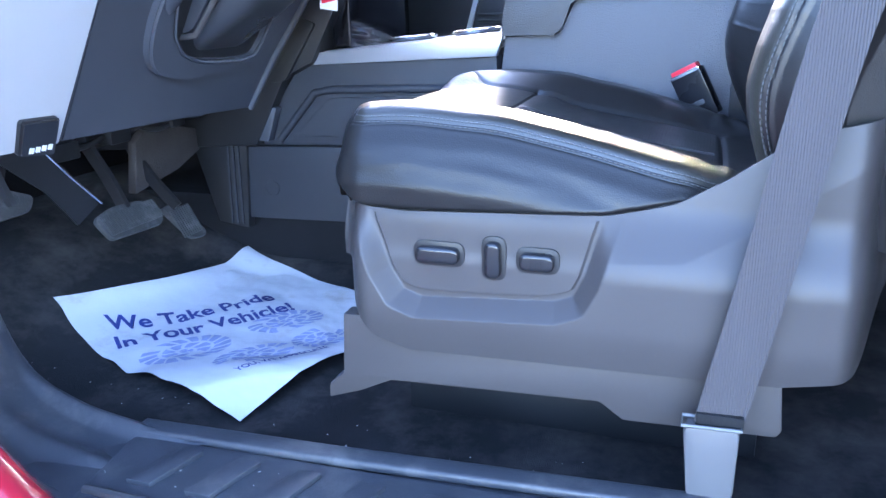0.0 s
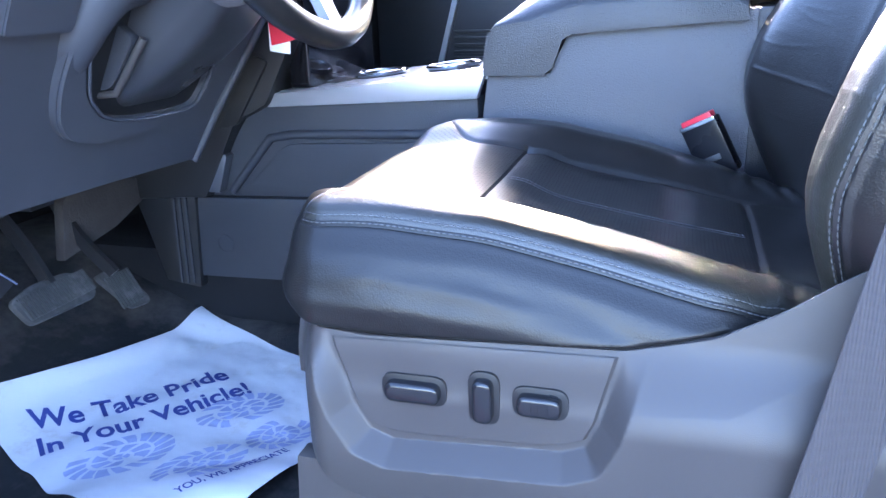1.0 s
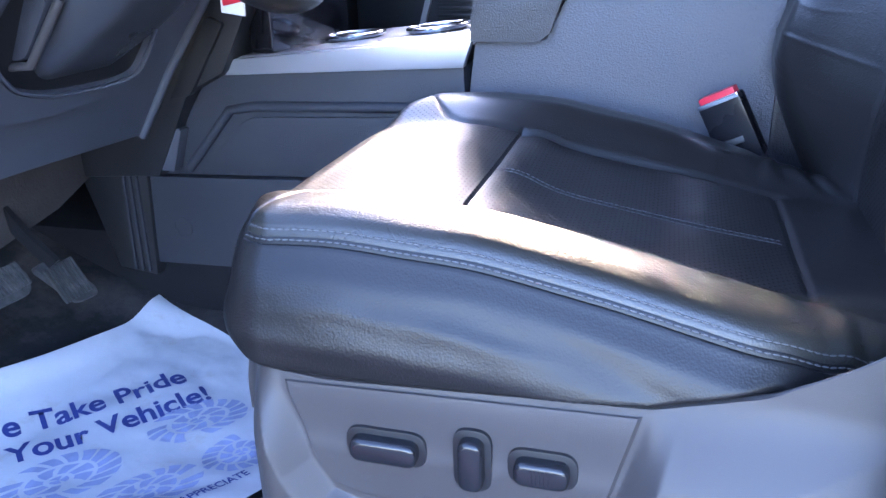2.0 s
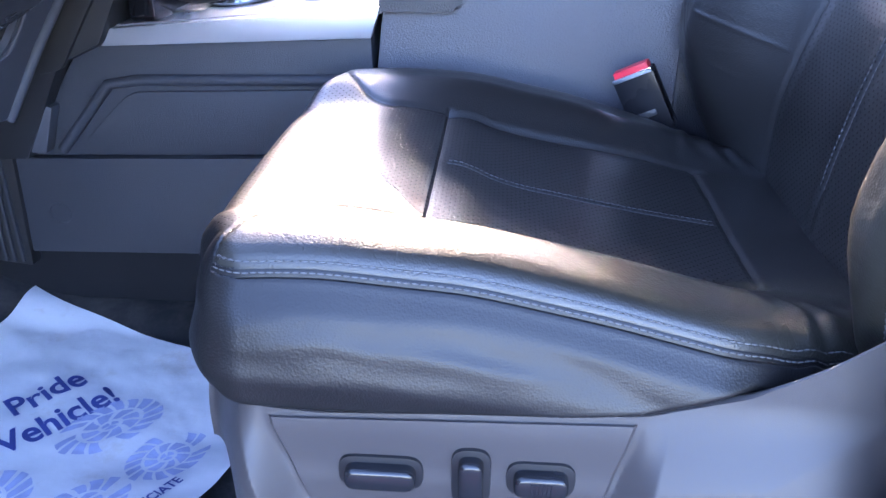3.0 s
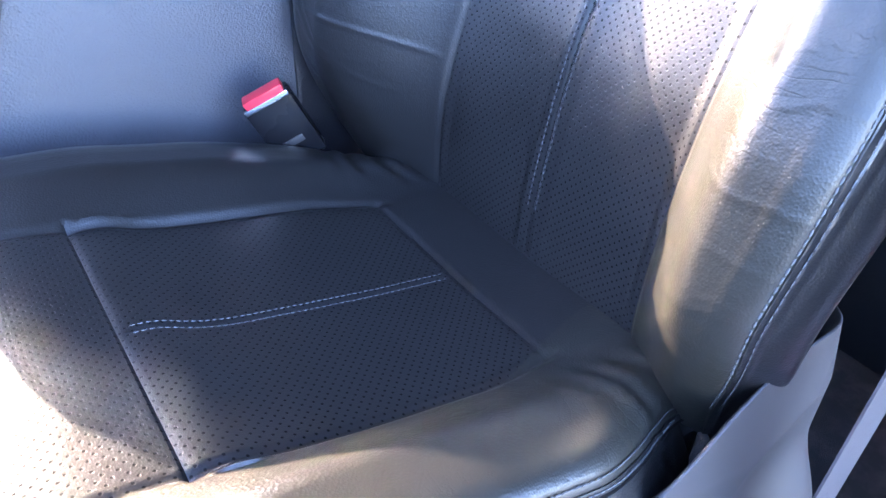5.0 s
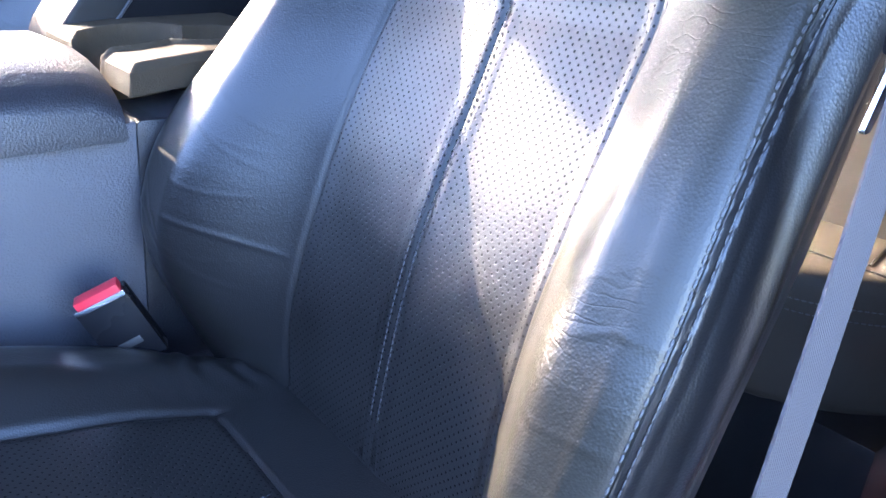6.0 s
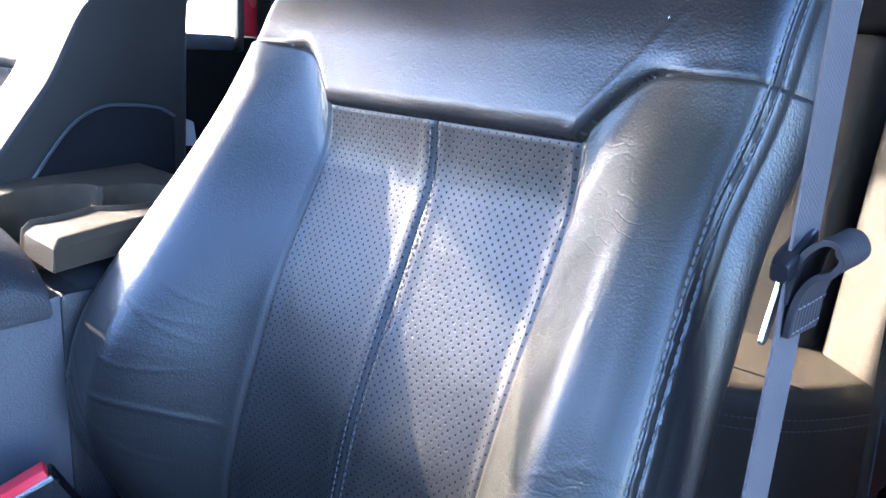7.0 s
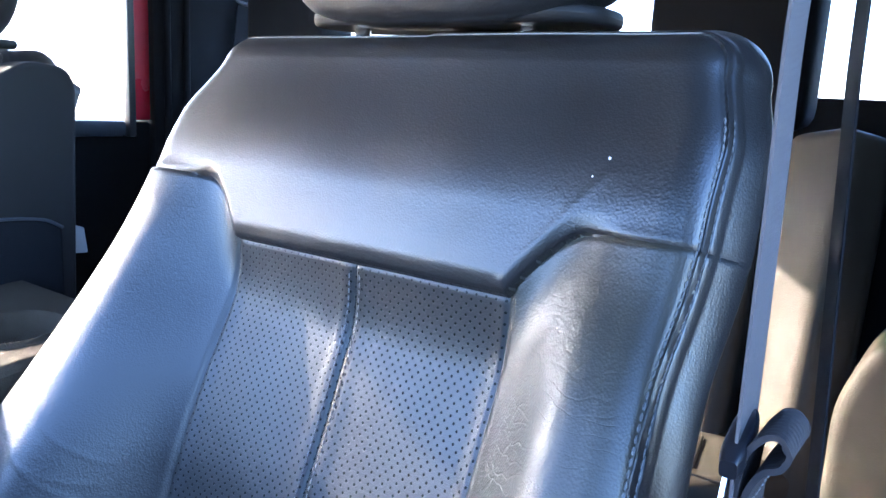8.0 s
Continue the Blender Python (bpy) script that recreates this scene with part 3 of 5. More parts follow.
def back_front(u, v):
    au = abs(u)
    k = smooth_step(0.125, 0.228 if u < 0 else 0.25, au)
    w = (-0.02 + 0.02 * smooth_step(-0.05, 0.10, v)) * k + (1 - k) * soft(v, (-0.05, 0.0, 0.06, 0.12, 0.18, 0.25, 0.32, 0.36, 0.392), (-0.030, -0.014, -0.002, 0.003, 0.004, 0.000, -0.009, -0.016, -0.022), 0.025)
    w -= 0.005 * bell(u, 0.1) * (1 - smooth_step(0.3, 0.4, v))
    bol = soft(v, (-0.05, 0.0, 0.06, 0.11, 0.18, 0.28, 0.39, 0.47, 0.52, 0.6), (0.02, 0.05, 0.078, 0.086, 0.086, 0.066, 0.037, 0.008, 0.002, 0.0), 0.03)
    if u > 0:
        bol = soft(v, (-0.05, 0.0, 0.06, 0.11, 0.17, 0.232, 0.26, 0.30, 0.332, 0.357, 0.381, 0.41, 0.47, 0.52, 0.6), (0.02, 0.055, 0.09, 0.105, 0.104, 0.087, 0.076, 0.064, 0.053, 0.044, 0.035, 0.025, 0.010, 0.004, 0.0), 0.03)
    w += bol * k
    # past its crest the bolster falls away to the sewn edge
    fall = max(0, au - 0.205)
    if u < 0:
        w -= 0.13 * fall * min(1, fall / 0.02) * smooth_step(0.0, 0.12, v) * (1 - smooth_step(0.43, 0.50, v))
    s = back_seam(au) if au > 0.14 else 0.440
    w += 0.013 * (1 - smooth_step(0.13, 0.2, au)) * min(1, max(0, (v - s + 0.06) / 0.06)) ** 1.6
    # the upper panel starts proud of the seam, is crowned across and falls back towards its top
    if v > s:
        t = 0.5 + 0.5 * math.sin(math.pi / 2 * min(1, (v - s) / 0.016))
        w = w * (1 - t) + (0.003 - 0.015 * u * u - 0.015 * max(0, v - 0.47)) * t
        f = max(0, min(1, ((u + 0.137) * -0.059 + (v - 0.447) * 0.083) / 0.01037))
        w += 0.0008 * bell(math.hypot(u + 0.137 + 0.059 * f, v - 0.447 - 0.083 * f), 0.004) * (1 - 0.5 * f)
    w -= 0.0016 * bell(v - s, 0.002) + 0.022 * smooth_step(0.50, 0.62, v)
    if v < s:
        w -= 0.0024 * bell(au - 0.142, 0.003)
        w -= 0.0026 * bell(u, 0.0017) * smooth_step(0, 0.05, v)
        w += 0.0012 * bell(au - 0.010, 0.007)
    w += 0.003 * noise.noise(Vector((u * 8, v * 8, 2)))
    # folds worn into the bolsters
    if au > 0.15 and v < 0.4:
        for c, slope, f in CREASES:
            q = c + slope * (au - 0.2) + 6 * (au - 0.2) ** 2
            w += 0.0004 * f * bell(v - q, 0.0026) * smooth_step(0.165, 0.2, au)
        w += 0.0009 * bell(v - 0.118, 0.003) * smooth_step(0.14, 0.17, au) * (1 if u > 0 else 0.3)
    return w


BV1 = 0.610


def back_local(a, b):
    """The back's cover: a across, b up along the back."""
    v = min(BV1, max(-0.04, b))
    half = back_half(v, a)
    u = max(-half, min(half, a))
    du, dv = a - u, b - v
    r = math.hypot(du, max(0, dv))
    h, g = side_profile(min(r, 0.15), 0.032 + (0.003 * smooth_step(0.10, 0.25, v) if a < 0 else 0), 0.10)
    w = back_front(u, v)
    if r > 0:
        g += 0.0016 * bell(r - 0.0300, 0.0016) - 0.001 * bell(r - 0.0335, 0.0016) + 0.0016 * bell(r - 0.0370, 0.0016)
        return u + du / r * h, v + dv / r * h, w - g - 0.22 * max(0, dv) / r * h
    return a, b, w


def back_place(a, b):
    u, v, w = back_local(a, b)
    p = BACK_O + BACK_V * v + BACK_W * w
    return (p.x, u, p.z)


def back_region(a, b):
    v = min(BV1, max(-0.04, b))
    r = math.hypot(max(0, abs(a) - back_half(v, a)), max(0, b - v))
    if r > 0.0335:
        return "side_cover"
    if abs(a) < 0.142:
        if b < 0.440:
            return "back_insert_near" if a < 0 else "back_insert_far"
        return "upper_panel"
    if b < back_seam(abs(a)):
        return "back_bolster_near" if a < 0 else "back_bolster_far"
    return "upper_panel"


def normal_of(place, a, b, e=0.002):
    p, q, s = Vector(place(a, b)), Vector(place(a + e, b)), Vector(place(a, b + e))
    return (q - p).cross(s - p).normalized()


def sewn(place, line, parent, name="stitching", lift=0.0012, mat=None, **kw):
    """A row of stitches on a cover, along a line of its own coordinates."""
    pts = [Vector(place(a, b)) for a, b in line]
    nrm = [normal_of(place, a, b) for a, b in line]

    def near(c):
        k = min(range(len(pts)), key=lambda i: (pts[i] - c).length_squared)
        return nrm[k]

    return part(name, stitches(pts, near, lift=lift, **kw), mat or THREAD, parent, "grey thread")


def build_seat(label):
    seat = thing("seat", (0.3, 0, 0.1), label, "seat")
    a0, a1, b1 = -0.15, 0.53, 0.40
    bms = sheet(300, 460, lambda u, v: cushion_place(a0 + (a1 - a0) * u, -b1 + 2 * b1 * v), lambda u, v: cushion_region(a0 + (a1 - a0) * u, -b1 + 2 * b1 * v))
    looks = {"insert_near": ("cushion_insert", LEATHER_PERF), "insert_far": ("cushion_insert", LEATHER_PERF), "front_panel": ("front_panel", LEATHER_PERF),
             "front_skirt": ("front_skirt", LEATHER_SKIRT), "bolster_near": ("cushion_bolster", LEATHER_WORN), "bolster_far": ("cushion_bolster", LEATHER),
             "rear_strip": ("rear_strip", LEATHER), "skirt_near": ("side_skirt", LEATHER_SKIRT), "skirt_far": ("side_skirt", LEATHER_SKIRT)}
    for key, bm in bms.items():
        name, mat = looks[key]
        part(name, bm, mat, seat, "perforated black leather" if mat is LEATHER_PERF else "smooth creased black leather")
    for s in (-1, 1):
        corner = cushion_front(CY0)
        for off in (0.0368, 0.0447):
            line = [(corner + (0.47 - corner) * k / 60, s * (CY0 + off)) for k in range(60, -1, -1)]
            line += [(corner - off * math.sin(0.05 * k), s * (CY0 + off * math.cos(0.05 * k))) for k in range(1, 28)]
            line = [(a, b) for a, b in line if cushion_seam(a) < abs(b) - 0.002]
            sewn(cushion_place, line, seat, lift=0.0009, length=0.0046, gap=0.0012, width=0.0014)
    for y in (-0.0045, 0.0045):
        sewn(cushion_place, [(0.165 + 0.26 * k / 80, y) for k in range(81)], seat, length=0.0036, gap=0.0018, width=0.0012, lift=0.0006, mat=THREAD_DARK)

    part("base_frame", box((0.002, -0.235, 0.14), (0.5, 0.235, 0.335), 0.01), BLACK, seat, "black seat frame")
    for y in (-0.13, 0.2):
        part("seat_rail", box((0.04, y - 0.03, 0.0), (0.5, y + 0.03, 0.145), 0.004), BLACK, seat, "black seat rail")

    va, vb, ub = -0.04, 0.72, 0.44
    bms = sheet(560, 430, lambda u, v: back_place(-ub + 2 * ub * u, va + (vb - va) * v), lambda u, v: back_region(-ub + 2 * ub * u, va + (vb - va) * v))
    looks = {"side_cover": ("back_side_cover", LEATHER), "back_insert_near": ("back_insert", LEATHER_PERF_BACK), "back_insert_far": ("back_insert", LEATHER_PERF_BACK),
             "upper_panel": ("upper_back_panel", LEATHER), "back_bolster_near": ("back_bolster", LEATHER_WORN_BACK), "back_bolster_far": ("back_bolster", LEATHER)}
    for key, bm in bms.items():
        name, mat = looks[key]
        bmesh.ops.reverse_faces(bm, faces=bm.faces[:])
        part(name, bm, mat, seat, "perforated black leather" if mat is LEATHER_PERF_BACK else "smooth creased black leather")

    def back_flip(a, b):
        return back_place(-a, b)

    for s in (-1, 1):
        for off, wide in ((0.0302, 0.0019), (0.0368, 0.0012)):
            sewn(back_flip, [(s * (back_half(v, -s) + off), v) for v in np.linspace(0.0, 0.575, 90)], seat, length=0.0048, gap=0.0016, width=wide)
    for y in (-0.0055, 0.0055):
        sewn(back_flip, [(y, v) for v in np.linspace(0.03, 0.432, 120)], seat, length=0.004, gap=0.002, width=0.0013, lift=0.0006, mat=THREAD_DARK)
    # hard shell behind the padding
    shell_line = rounded([(-0.225, -0.02), (0.225, -0.02), (0.24, 0.3), (0.236, 0.55), (0.21, 0.595), (-0.21, 0.595), (-0.236, 0.55), (-0.24, 0.3)], 0.05)
    bm = slab(shell_line, "z", -0.155, -0.05, 0.03, 3)
    m = Matrix(((0, BACK_V.x, BACK_W.x, BACK_O.x), (1, 0, 0, 0), (0, BACK_V.z, BACK_W.z, BACK_O.z), (0, 0, 0, 1)))
    bm.transform(m)
    part("back_shell", bm, LEATHER, seat, "black leather rear of the backrest")
    return seat


def build_headrest(seat):
    def place(u, v):
        # a padded block with a rounded, slightly wider upper half
        a = 2 * math.pi * u
        p = math.pi * v
        ca, sa, sp, cp = math.cos(a), math.sin(a), math.sin(p), -math.cos(p)
        e = 0.5
        pw = lambda t, q: math.copysign(abs(t) ** q, t)
        return (0.735 + 0.052 * pw(ca, e) * pw(sp, e) + 0.02 * cp, -0.008 + 0.172 * pw(sa, e) * pw(sp, e) * (1 + 0.04 * cp), 1.082 + 0.105 * pw(cp, 0.6))

    bm = sheet(48, 32, place)
    bmesh.ops.remove_doubles(bm, verts=bm.verts[:], dist=1e-5)
    bmesh.ops.recalc_face_normals(bm, faces=bm.faces[:])
    head = part("headrest", bm, LEATHER, seat, "padded black leather headrest")
    under = slab(rounded([(0.69, -0.15), (0.785, -0.15), (0.785, 0.134), (0.69, 0.134)], 0.04), "z", 0.979, 0.992, 0.008, 3)
    part("headrest_base", under, LEATHER_FLANK, head, "grey underside of the headrest")
    for y in (-0.085, 0.085):
        part("headrest_post", sweep([Vector((0.705, y, 0.9)), Vector((0.735, y, 1.02))], circle(0.007), (0, 1, 0)), CHROME, seat, "chrome post")


driver_seat = build_seat("black leather driver seat, perforated and creased, pale stitching")
build_headrest(driver_seat)
passenger_seat = copy_thing(driver_seat, pose(0.272, 0.915, 0.082))
passenger_seat.name = "seat"
tagged(passenger_seat, "black leather passenger seat beyond the console, pale stitching")
# its deep flank towards the console, with a moulded hinge cover and a small catch behind
flank = rounded([(0.40, 0.42), (0.448, 0.632), (0.552, 0.776), (0.596, 0.862), (0.650, 0.925), (0.69, 0.943), (0.736, 0.938), (0.750, 0.915), (0.746, 0.84), (0.738, 0.60), (0.69, 0.42)], 0.012)
part("back_flank", slab(flank, "y", 0.620, 0.76, 0.014, 3), LEATHER_FLANK, passenger_seat, "smooth black leather flank of the backrest")
cover_line = [(0.465, 0.54), (0.500, 0.619), (0.530, 0.663), (0.565, 0.709), (0.595, 0.733), (0.63, 0.743), (0.69, 0.739), (0.718, 0.726)]
part("hinge_cover", slab(rounded(cover_line + [(0.718, 0.45), (0.47, 0.45)], 0.01), "y", 0.612, 0.63, 0.004, 3), CAB, passenger_seat, "dull black hinge cover")
part("piping", sweep(spline([(x, 0.6115, z) for x, z in cover_line], 6), circle(0.0022, 6), (0, 1, 0)), SILL, passenger_seat, "thin grey edge line")
part("catch", slab([(0.775, 0.668), (0.802, 0.666), (0.797, 0.705), (0.784, 0.71)], "y", 0.70, 0.83, 0.003), SKYLIT_DASH_CATCH, passenger_seat, "small pale catch")


# base of the driver seat: moulded side panel with its recessed control plate
def panel_place(u, v):
    x = -0.015 + 0.63 * u
    if v < 0.9:
        z = panel_bottom(x) + (panel_top(x) - panel_bottom(x)) * v / 0.9
        return (x, panel_y(x, z), z)
    t = (v - 0.9) / 0.1
    z = panel_top(x)
    return (x, panel_y(x, z) + (0.034 - 0.025 * smooth_step(0.36, 0.42, x)) * t, z + 0.003 * math.sin(min(1, 2 * t) * math.pi) - 0.012 * t - 0.03 * t ** 6)


bm = sheet(300, 150, panel_place)
part("side_panel", bm, GREY_PLASTIC, driver_seat, "grey moulded plastic")


def plate_place(u, v):
    """The separate plate that carries the switches, lying on the floor of the recess."""
    z0 = 0.233 + 0.009 * u + 0.012 * (abs(2 * u - 1) ** 6)
    z = z0 + (0.325 + 0.006 * u - z0) * v
    x0 = table(z, (0.228, 0.236, 0.262, 0.318, 0.36), (0.104, 0.092, 0.076, 0.055, 0.047))
    x1 = table(z, (0.238, 0.246, 0.27, 0.335), (0.272, 0.286, 0.298, 0.316))
    x = x0 + (x1 - x0) * u
    return (x, panel_y(x, z) + 0.002 - 0.005 * smooth_step(0, 0.02, min(u, 1 - u, v)), z)


bm = sheet(100, 60, plate_place)
part("control_plate", bm, GREY_PLASTIC, driver_seat, "grey plastic switch plate")
# lower valance and the rail cover at the floor
lower = [(0.012, 0.198), (0.007, 0.119), (-0.014, 0.099), (-0.015, 0.080), (0.03, 0.096), (0.071, 0.116), (0.322, 0.126), (0.348, 0.107), (0.505, 0.112), (0.51, 0.12), (0.503, 0.198)]
part("lower_cover", slab(lower, "y", -0.296, -0.27, 0.003), GREY_PLASTIC, driver_seat, "grey plastic rail cover")


def switch(name, x0, x1, z0, z1, ribs=0):
    y = panel_y((x0 + x1) / 2, (z0 + z1) / 2)
    rim = slab(rounded([(x0 - 0.005, z0 - 0.005), (x1 + 0.005, z0 - 0.005), (x1 + 0.005, z1 + 0.005), (x0 - 0.005, z1 + 0.005)], 0.012), "y", y - 0.005, y + 0.004, 0.001)
    sw = part(name, rim, BLACK, driver_seat, "dark recessed surround")
    knob = slab(rounded([(x0, z0), (x1, z0), (x1, z1), (x0, z1)], 0.0095), "y", y - 0.015, y + 0.002, 0.0045, 3)
    part("knob", knob, SWITCH, sw, "glossy dark plastic knob")
    for k in range(ribs):
        x = x0 + 0.012 + 0.0028 * k
        part("rib", box((x, y - 0.0158, z0 + 0.004), (x + 0.0014, y - 0.0145, z1 - 0.004), 0), SWITCH, sw)


switch("switch", 0.110, 0.161, 0.2735, 0.2925)
switch("switch", 0.191, 0.209, 0.262, 0.303)
switch("switch", 0.230, 0.2685, 0.274, 0.2935, 6)

for x, y, r in ((0.653, -0.194, 0.0013), (0.648, -0.186, 0.0008)):
    v = (Vector((x, y, 0.888)) - BACK_O).dot(BACK_V)
    c = Vector(back_place(y, v - 0.012 * (r < 0.001)))
    bm = bmesh.new()
    bmesh.ops.create_icosphere(bm, subdivisions=1, radius=r, matrix=Matrix.Translation(c) @ Matrix.Diagonal((0.5, 1, 1.2, 1)))
    part("speck", bm, WHITE_PLASTIC, driver_seat, "white speck on the leather")


# ---- centre console ----
console = thing("center_console", (0.1, 0.49, 0.02), "charcoal plastic centre console with silver trim and padded armrest", "console")
CY = 0.335
part("lower_panel", slab([(-0.53, 0.112), (-0.53, 0.27), (0.06, 0.285), (0.66, 0.285), (0.66, 0.135)], "y", CY - 0.004, 0.645, 0.004), CONSOLE, console, "smooth charcoal lower panel")
part("body", slab([(-0.50, 0.272), (-0.375, 0.445), (0.035, 0.458), (0.04, 0.288), (-0.2, 0.28)], "y", CY + 0.004, 0.64, 0.005), CONSOLE, console, "charcoal console body")
inner_line = rounded([(-0.40, 0.297), (-0.315, 0.375), (0.03, 0.385), (0.03, 0.297)], 0.02)
part("storage_pocket", slab(inner_line, "y", CY - 0.003, CY + 0.01, 0.003), CONSOLE, console, "shallow raised storage panel")
part("ridge", sweep([Vector((-0.435, CY, 0.285)), Vector((-0.345, CY, 0.385)), Vector((-0.30, CY, 0.392)), Vector((0.035, CY, 0.398))], circle(0.008), (0, 1, 0)), CONSOLE, console)
part("side_trim", slab([(-0.342, 0.44), (-0.325, 0.464), (0.05, 0.497), (0.036, 0.456)], "y", CY - 0.006, CY + 0.012, 0.002), SILVER, console, "satin silver trim strip")
part("top_trim", slab([(-0.325, 0.452), (-0.325, 0.466), (0.05, 0.499), (0.05, 0.485)], "y", CY + 0.012, 0.62, 0.002), SILVER, console, "satin silver top plate")
for x in (-0.18, -0.04):
    bm = bmesh.new()
    bmesh.ops.create_cone(bm, cap_ends=True, segments=32, radius1=0.045, radius2=0.045, depth=0.012)
    bm.transform(Matrix.Translation((x, 0.47, 0.482 + 0.088 * (x + 0.13))) @ Matrix.Rotation(-0.088, 4, "Y"))
    part("cup_holder", bm, BLACK, console, "black cup holder well")
    hoop = [Vector((x + 0.047 * math.cos(t), 0.47 + 0.047 * math.sin(t), 0.489 + 0.088 * (x + 0.13 + 0.047 * math.cos(t)))) for t in np.linspace(0, 2 * math.pi, 41)[:-1]]
    part("cup_rim", sweep(hoop, circle(0.004, 8), closed=True), CHROME, console, "bright rim of the cup well")
part("shift_slot", box((-0.29, 0.41, 0.466), (-0.22, 0.47, 0.476), 0.003, None), BLACK, console, "black tray")
part("side_panel", slab([(0.0, 0.1), (0.052, 0.49), (0.15, 0.495), (0.18, 0.555), (0.46, 0.585), (0.66, 0.60), (0.66, 0.1)], "y", CY, 0.64, 0.004), PAD, console, "grained charcoal side panel")
def loft_lid(line):
    """The armrest lid: its top rolls down towards both sides."""
    bm = bmesh.new()
    rings = []
    for y, drop in ((-0.016, 0.052), (-0.013, 0.043), (-0.005, 0.034), (0.008, 0.026), (0.03, 0.017), (0.06, 0.009), (0.10, 0.003), (0.15, 0.0), (0.21, 0.003), (0.26, 0.015), (0.30, 0.034), (0.31, 0.05)):
        rings.append([bm.verts.new((x, CY + y, z - drop * min(1, max(0, (z - 0.565) / 0.06)))) for x, z in line])
    n = len(line)
    for a, b in zip(rings, rings[1:]):
        for i in range(n):
            bm.faces.new((a[i], a[(i + 1) % n], b[(i + 1) % n], b[i]))
    bm.faces.new(rings[0][::-1])
    bm.faces.new(rings[-1])
    bmesh.ops.recalc_face_normals(bm, faces=bm.faces[:])
    return bm


arm_line = [(0.05, 0.493), (0.143, 0.493), (0.158, 0.505), (0.172, 0.545), (0.185, 0.553), (0.40, 0.574), (0.428, 0.580), (0.432, 0.61), (0.430, 0.634), (0.40, 0.648), (0.26, 0.646), (0.19, 0.642), (0.13, 0.626), (0.095, 0.602), (0.068, 0.577), (0.056, 0.553), (0.05, 0.52)]
part("armrest", loft_lid(arm_line), LID, console, "padded grained armrest lid")
part("rear_box", slab(rounded([(0.444, 0.30), (0.444, 0.585), (0.67, 0.59), (0.67, 0.30)], 0.008), "y", CY - 0.004, 0.64, 0.006), LID, console, "dark rear console box")
WELLS = ((0.485, 0.475, 0.068), (0.562, 0.43, 0.05), (0.525, 0.45, 0.03))


def tray_place(u, v):
    """The tray on the rear box: a rounded rim and two cup wells that run into one another."""
    x, y = 0.439 + 0.233 * u, CY - 0.006 + 0.314 * v
    z = 0.640 + 0.14 * (x - 0.439) * (1 if x < 0.53 else 0.5) + (0.006 if x >= 0.53 else 0)
    e = min(x - 0.439, 0.672 - x, y - CY + 0.006, CY + 0.308 - y)
    z -= 0.009 * (1 - smooth_step(0, 0.012, e)) + 0.022 * (e < 0.0012)
    d = min(math.hypot(x - cx, y - cy) - r for cx, cy, r in WELLS)
    z += 0.005 * bell(d - 0.004, 0.003)
    return (x, y, z - 0.055 * smooth_step(0.001, -0.006, d))


part("cup_tray", sheet(110, 130, tray_place), TRAY, console, "dusty tray with two joined cup wells")

solid("floor_tunnel", box((-1.0, CY + 0.012, -0.01), (0.9, 0.635, 0.16), 0.03), CARPET_CLEAN, "black carpet over the floor tunnel under the console", "floor", "structure")
ring = [Vector((-0.462 + 0.0165 * math.cos(t), CY - 0.0045, 0.182 + 0.0165 * math.sin(t))) for t in np.linspace(0, 2 * math.pi, 33)[:-1]]
part("screw_cap", sweep(ring, circle(0.0014, 6), (0, 1, 0), closed=True), CONSOLE, console, "round cover ring")

# ---- dashboard, column and wheel ----
dash = thing("dashboard", (-0.6, 0.5, 0.3), "charcoal plastic dashboard with recessed column surround", "dashboard")


def knee(y, z, out=0.0):
    """A place on the knee panel, out of its face."""
    return Vector((-0.33 - 0.55 * (0.545 - z) + out * 0.876, y, z - out * 0.482))


def plate_on_knee(outline, thick, bevel, back=0.03, sink=0.0):
    """A plate of an outline in (y, z) lying on the knee panel."""
    bm = slab(outline, "x", 0, 1, 0)
    for v in bm.verts:
        v.co = knee(v.co.y, v.co.z, thick if v.co.x > 0.5 else -back)
    bmesh.ops.recalc_face_normals(bm, faces=bm.faces[:])
    if bevel:
        bmesh.ops.bevel(bm, geom=[e for e in bm.edges if e.calc_face_angle(0) > 0.6], offset=bevel, segments=3, affect="EDGES", clamp_overlap=True)
    return bm


part("knee_panel", plate_on_knee([(-0.257, 0.384), (0.02, 0.376), (0.22, 0.367), (0.235, 0.46), (0.268, 0.549), (0.29, 0.70), (-0.257, 0.70)], 0.0, 0.004), DASH, dash, "charcoal lower dash panel")
# end panel coloured paler than the dash to stand for light from the door side
part("end_panel", plate_on_knee([(-0.262, 0.384), (-0.255, 0.72), (-0.47, 0.72), (-0.47, 0.388)], 0.005, 0.005), SKYLIT_DASH_CATCH, dash, "dash end panel, its pale grey holds the sky light from outside")
part("dash_pad", plate_on_knee(rounded([(-0.25, 0.598), (-0.153, 0.598), (-0.15, 0.74), (-0.25, 0.74)], 0.008, 2), 0.014, 0.002), DASH, dash, "charcoal padded dash edge")
lip_o = [(-0.148, 0.60), (-0.152, 0.536), (-0.136, 0.488), (-0.096, 0.462), (-0.014, 0.452), (0.147, 0.462), (0.165, 0.495), (0.17, 0.56)]
lip_i = [(-0.128, 0.60), (-0.105, 0.531), (-0.085, 0.508), (-0.058, 0.492), (0.008, 0.478), (0.124, 0.476), (0.15, 0.50), (0.155, 0.56)]
lip_o = [(p.x, p.y) for p in spline([(*q, 0) for q in lip_o], 5)]
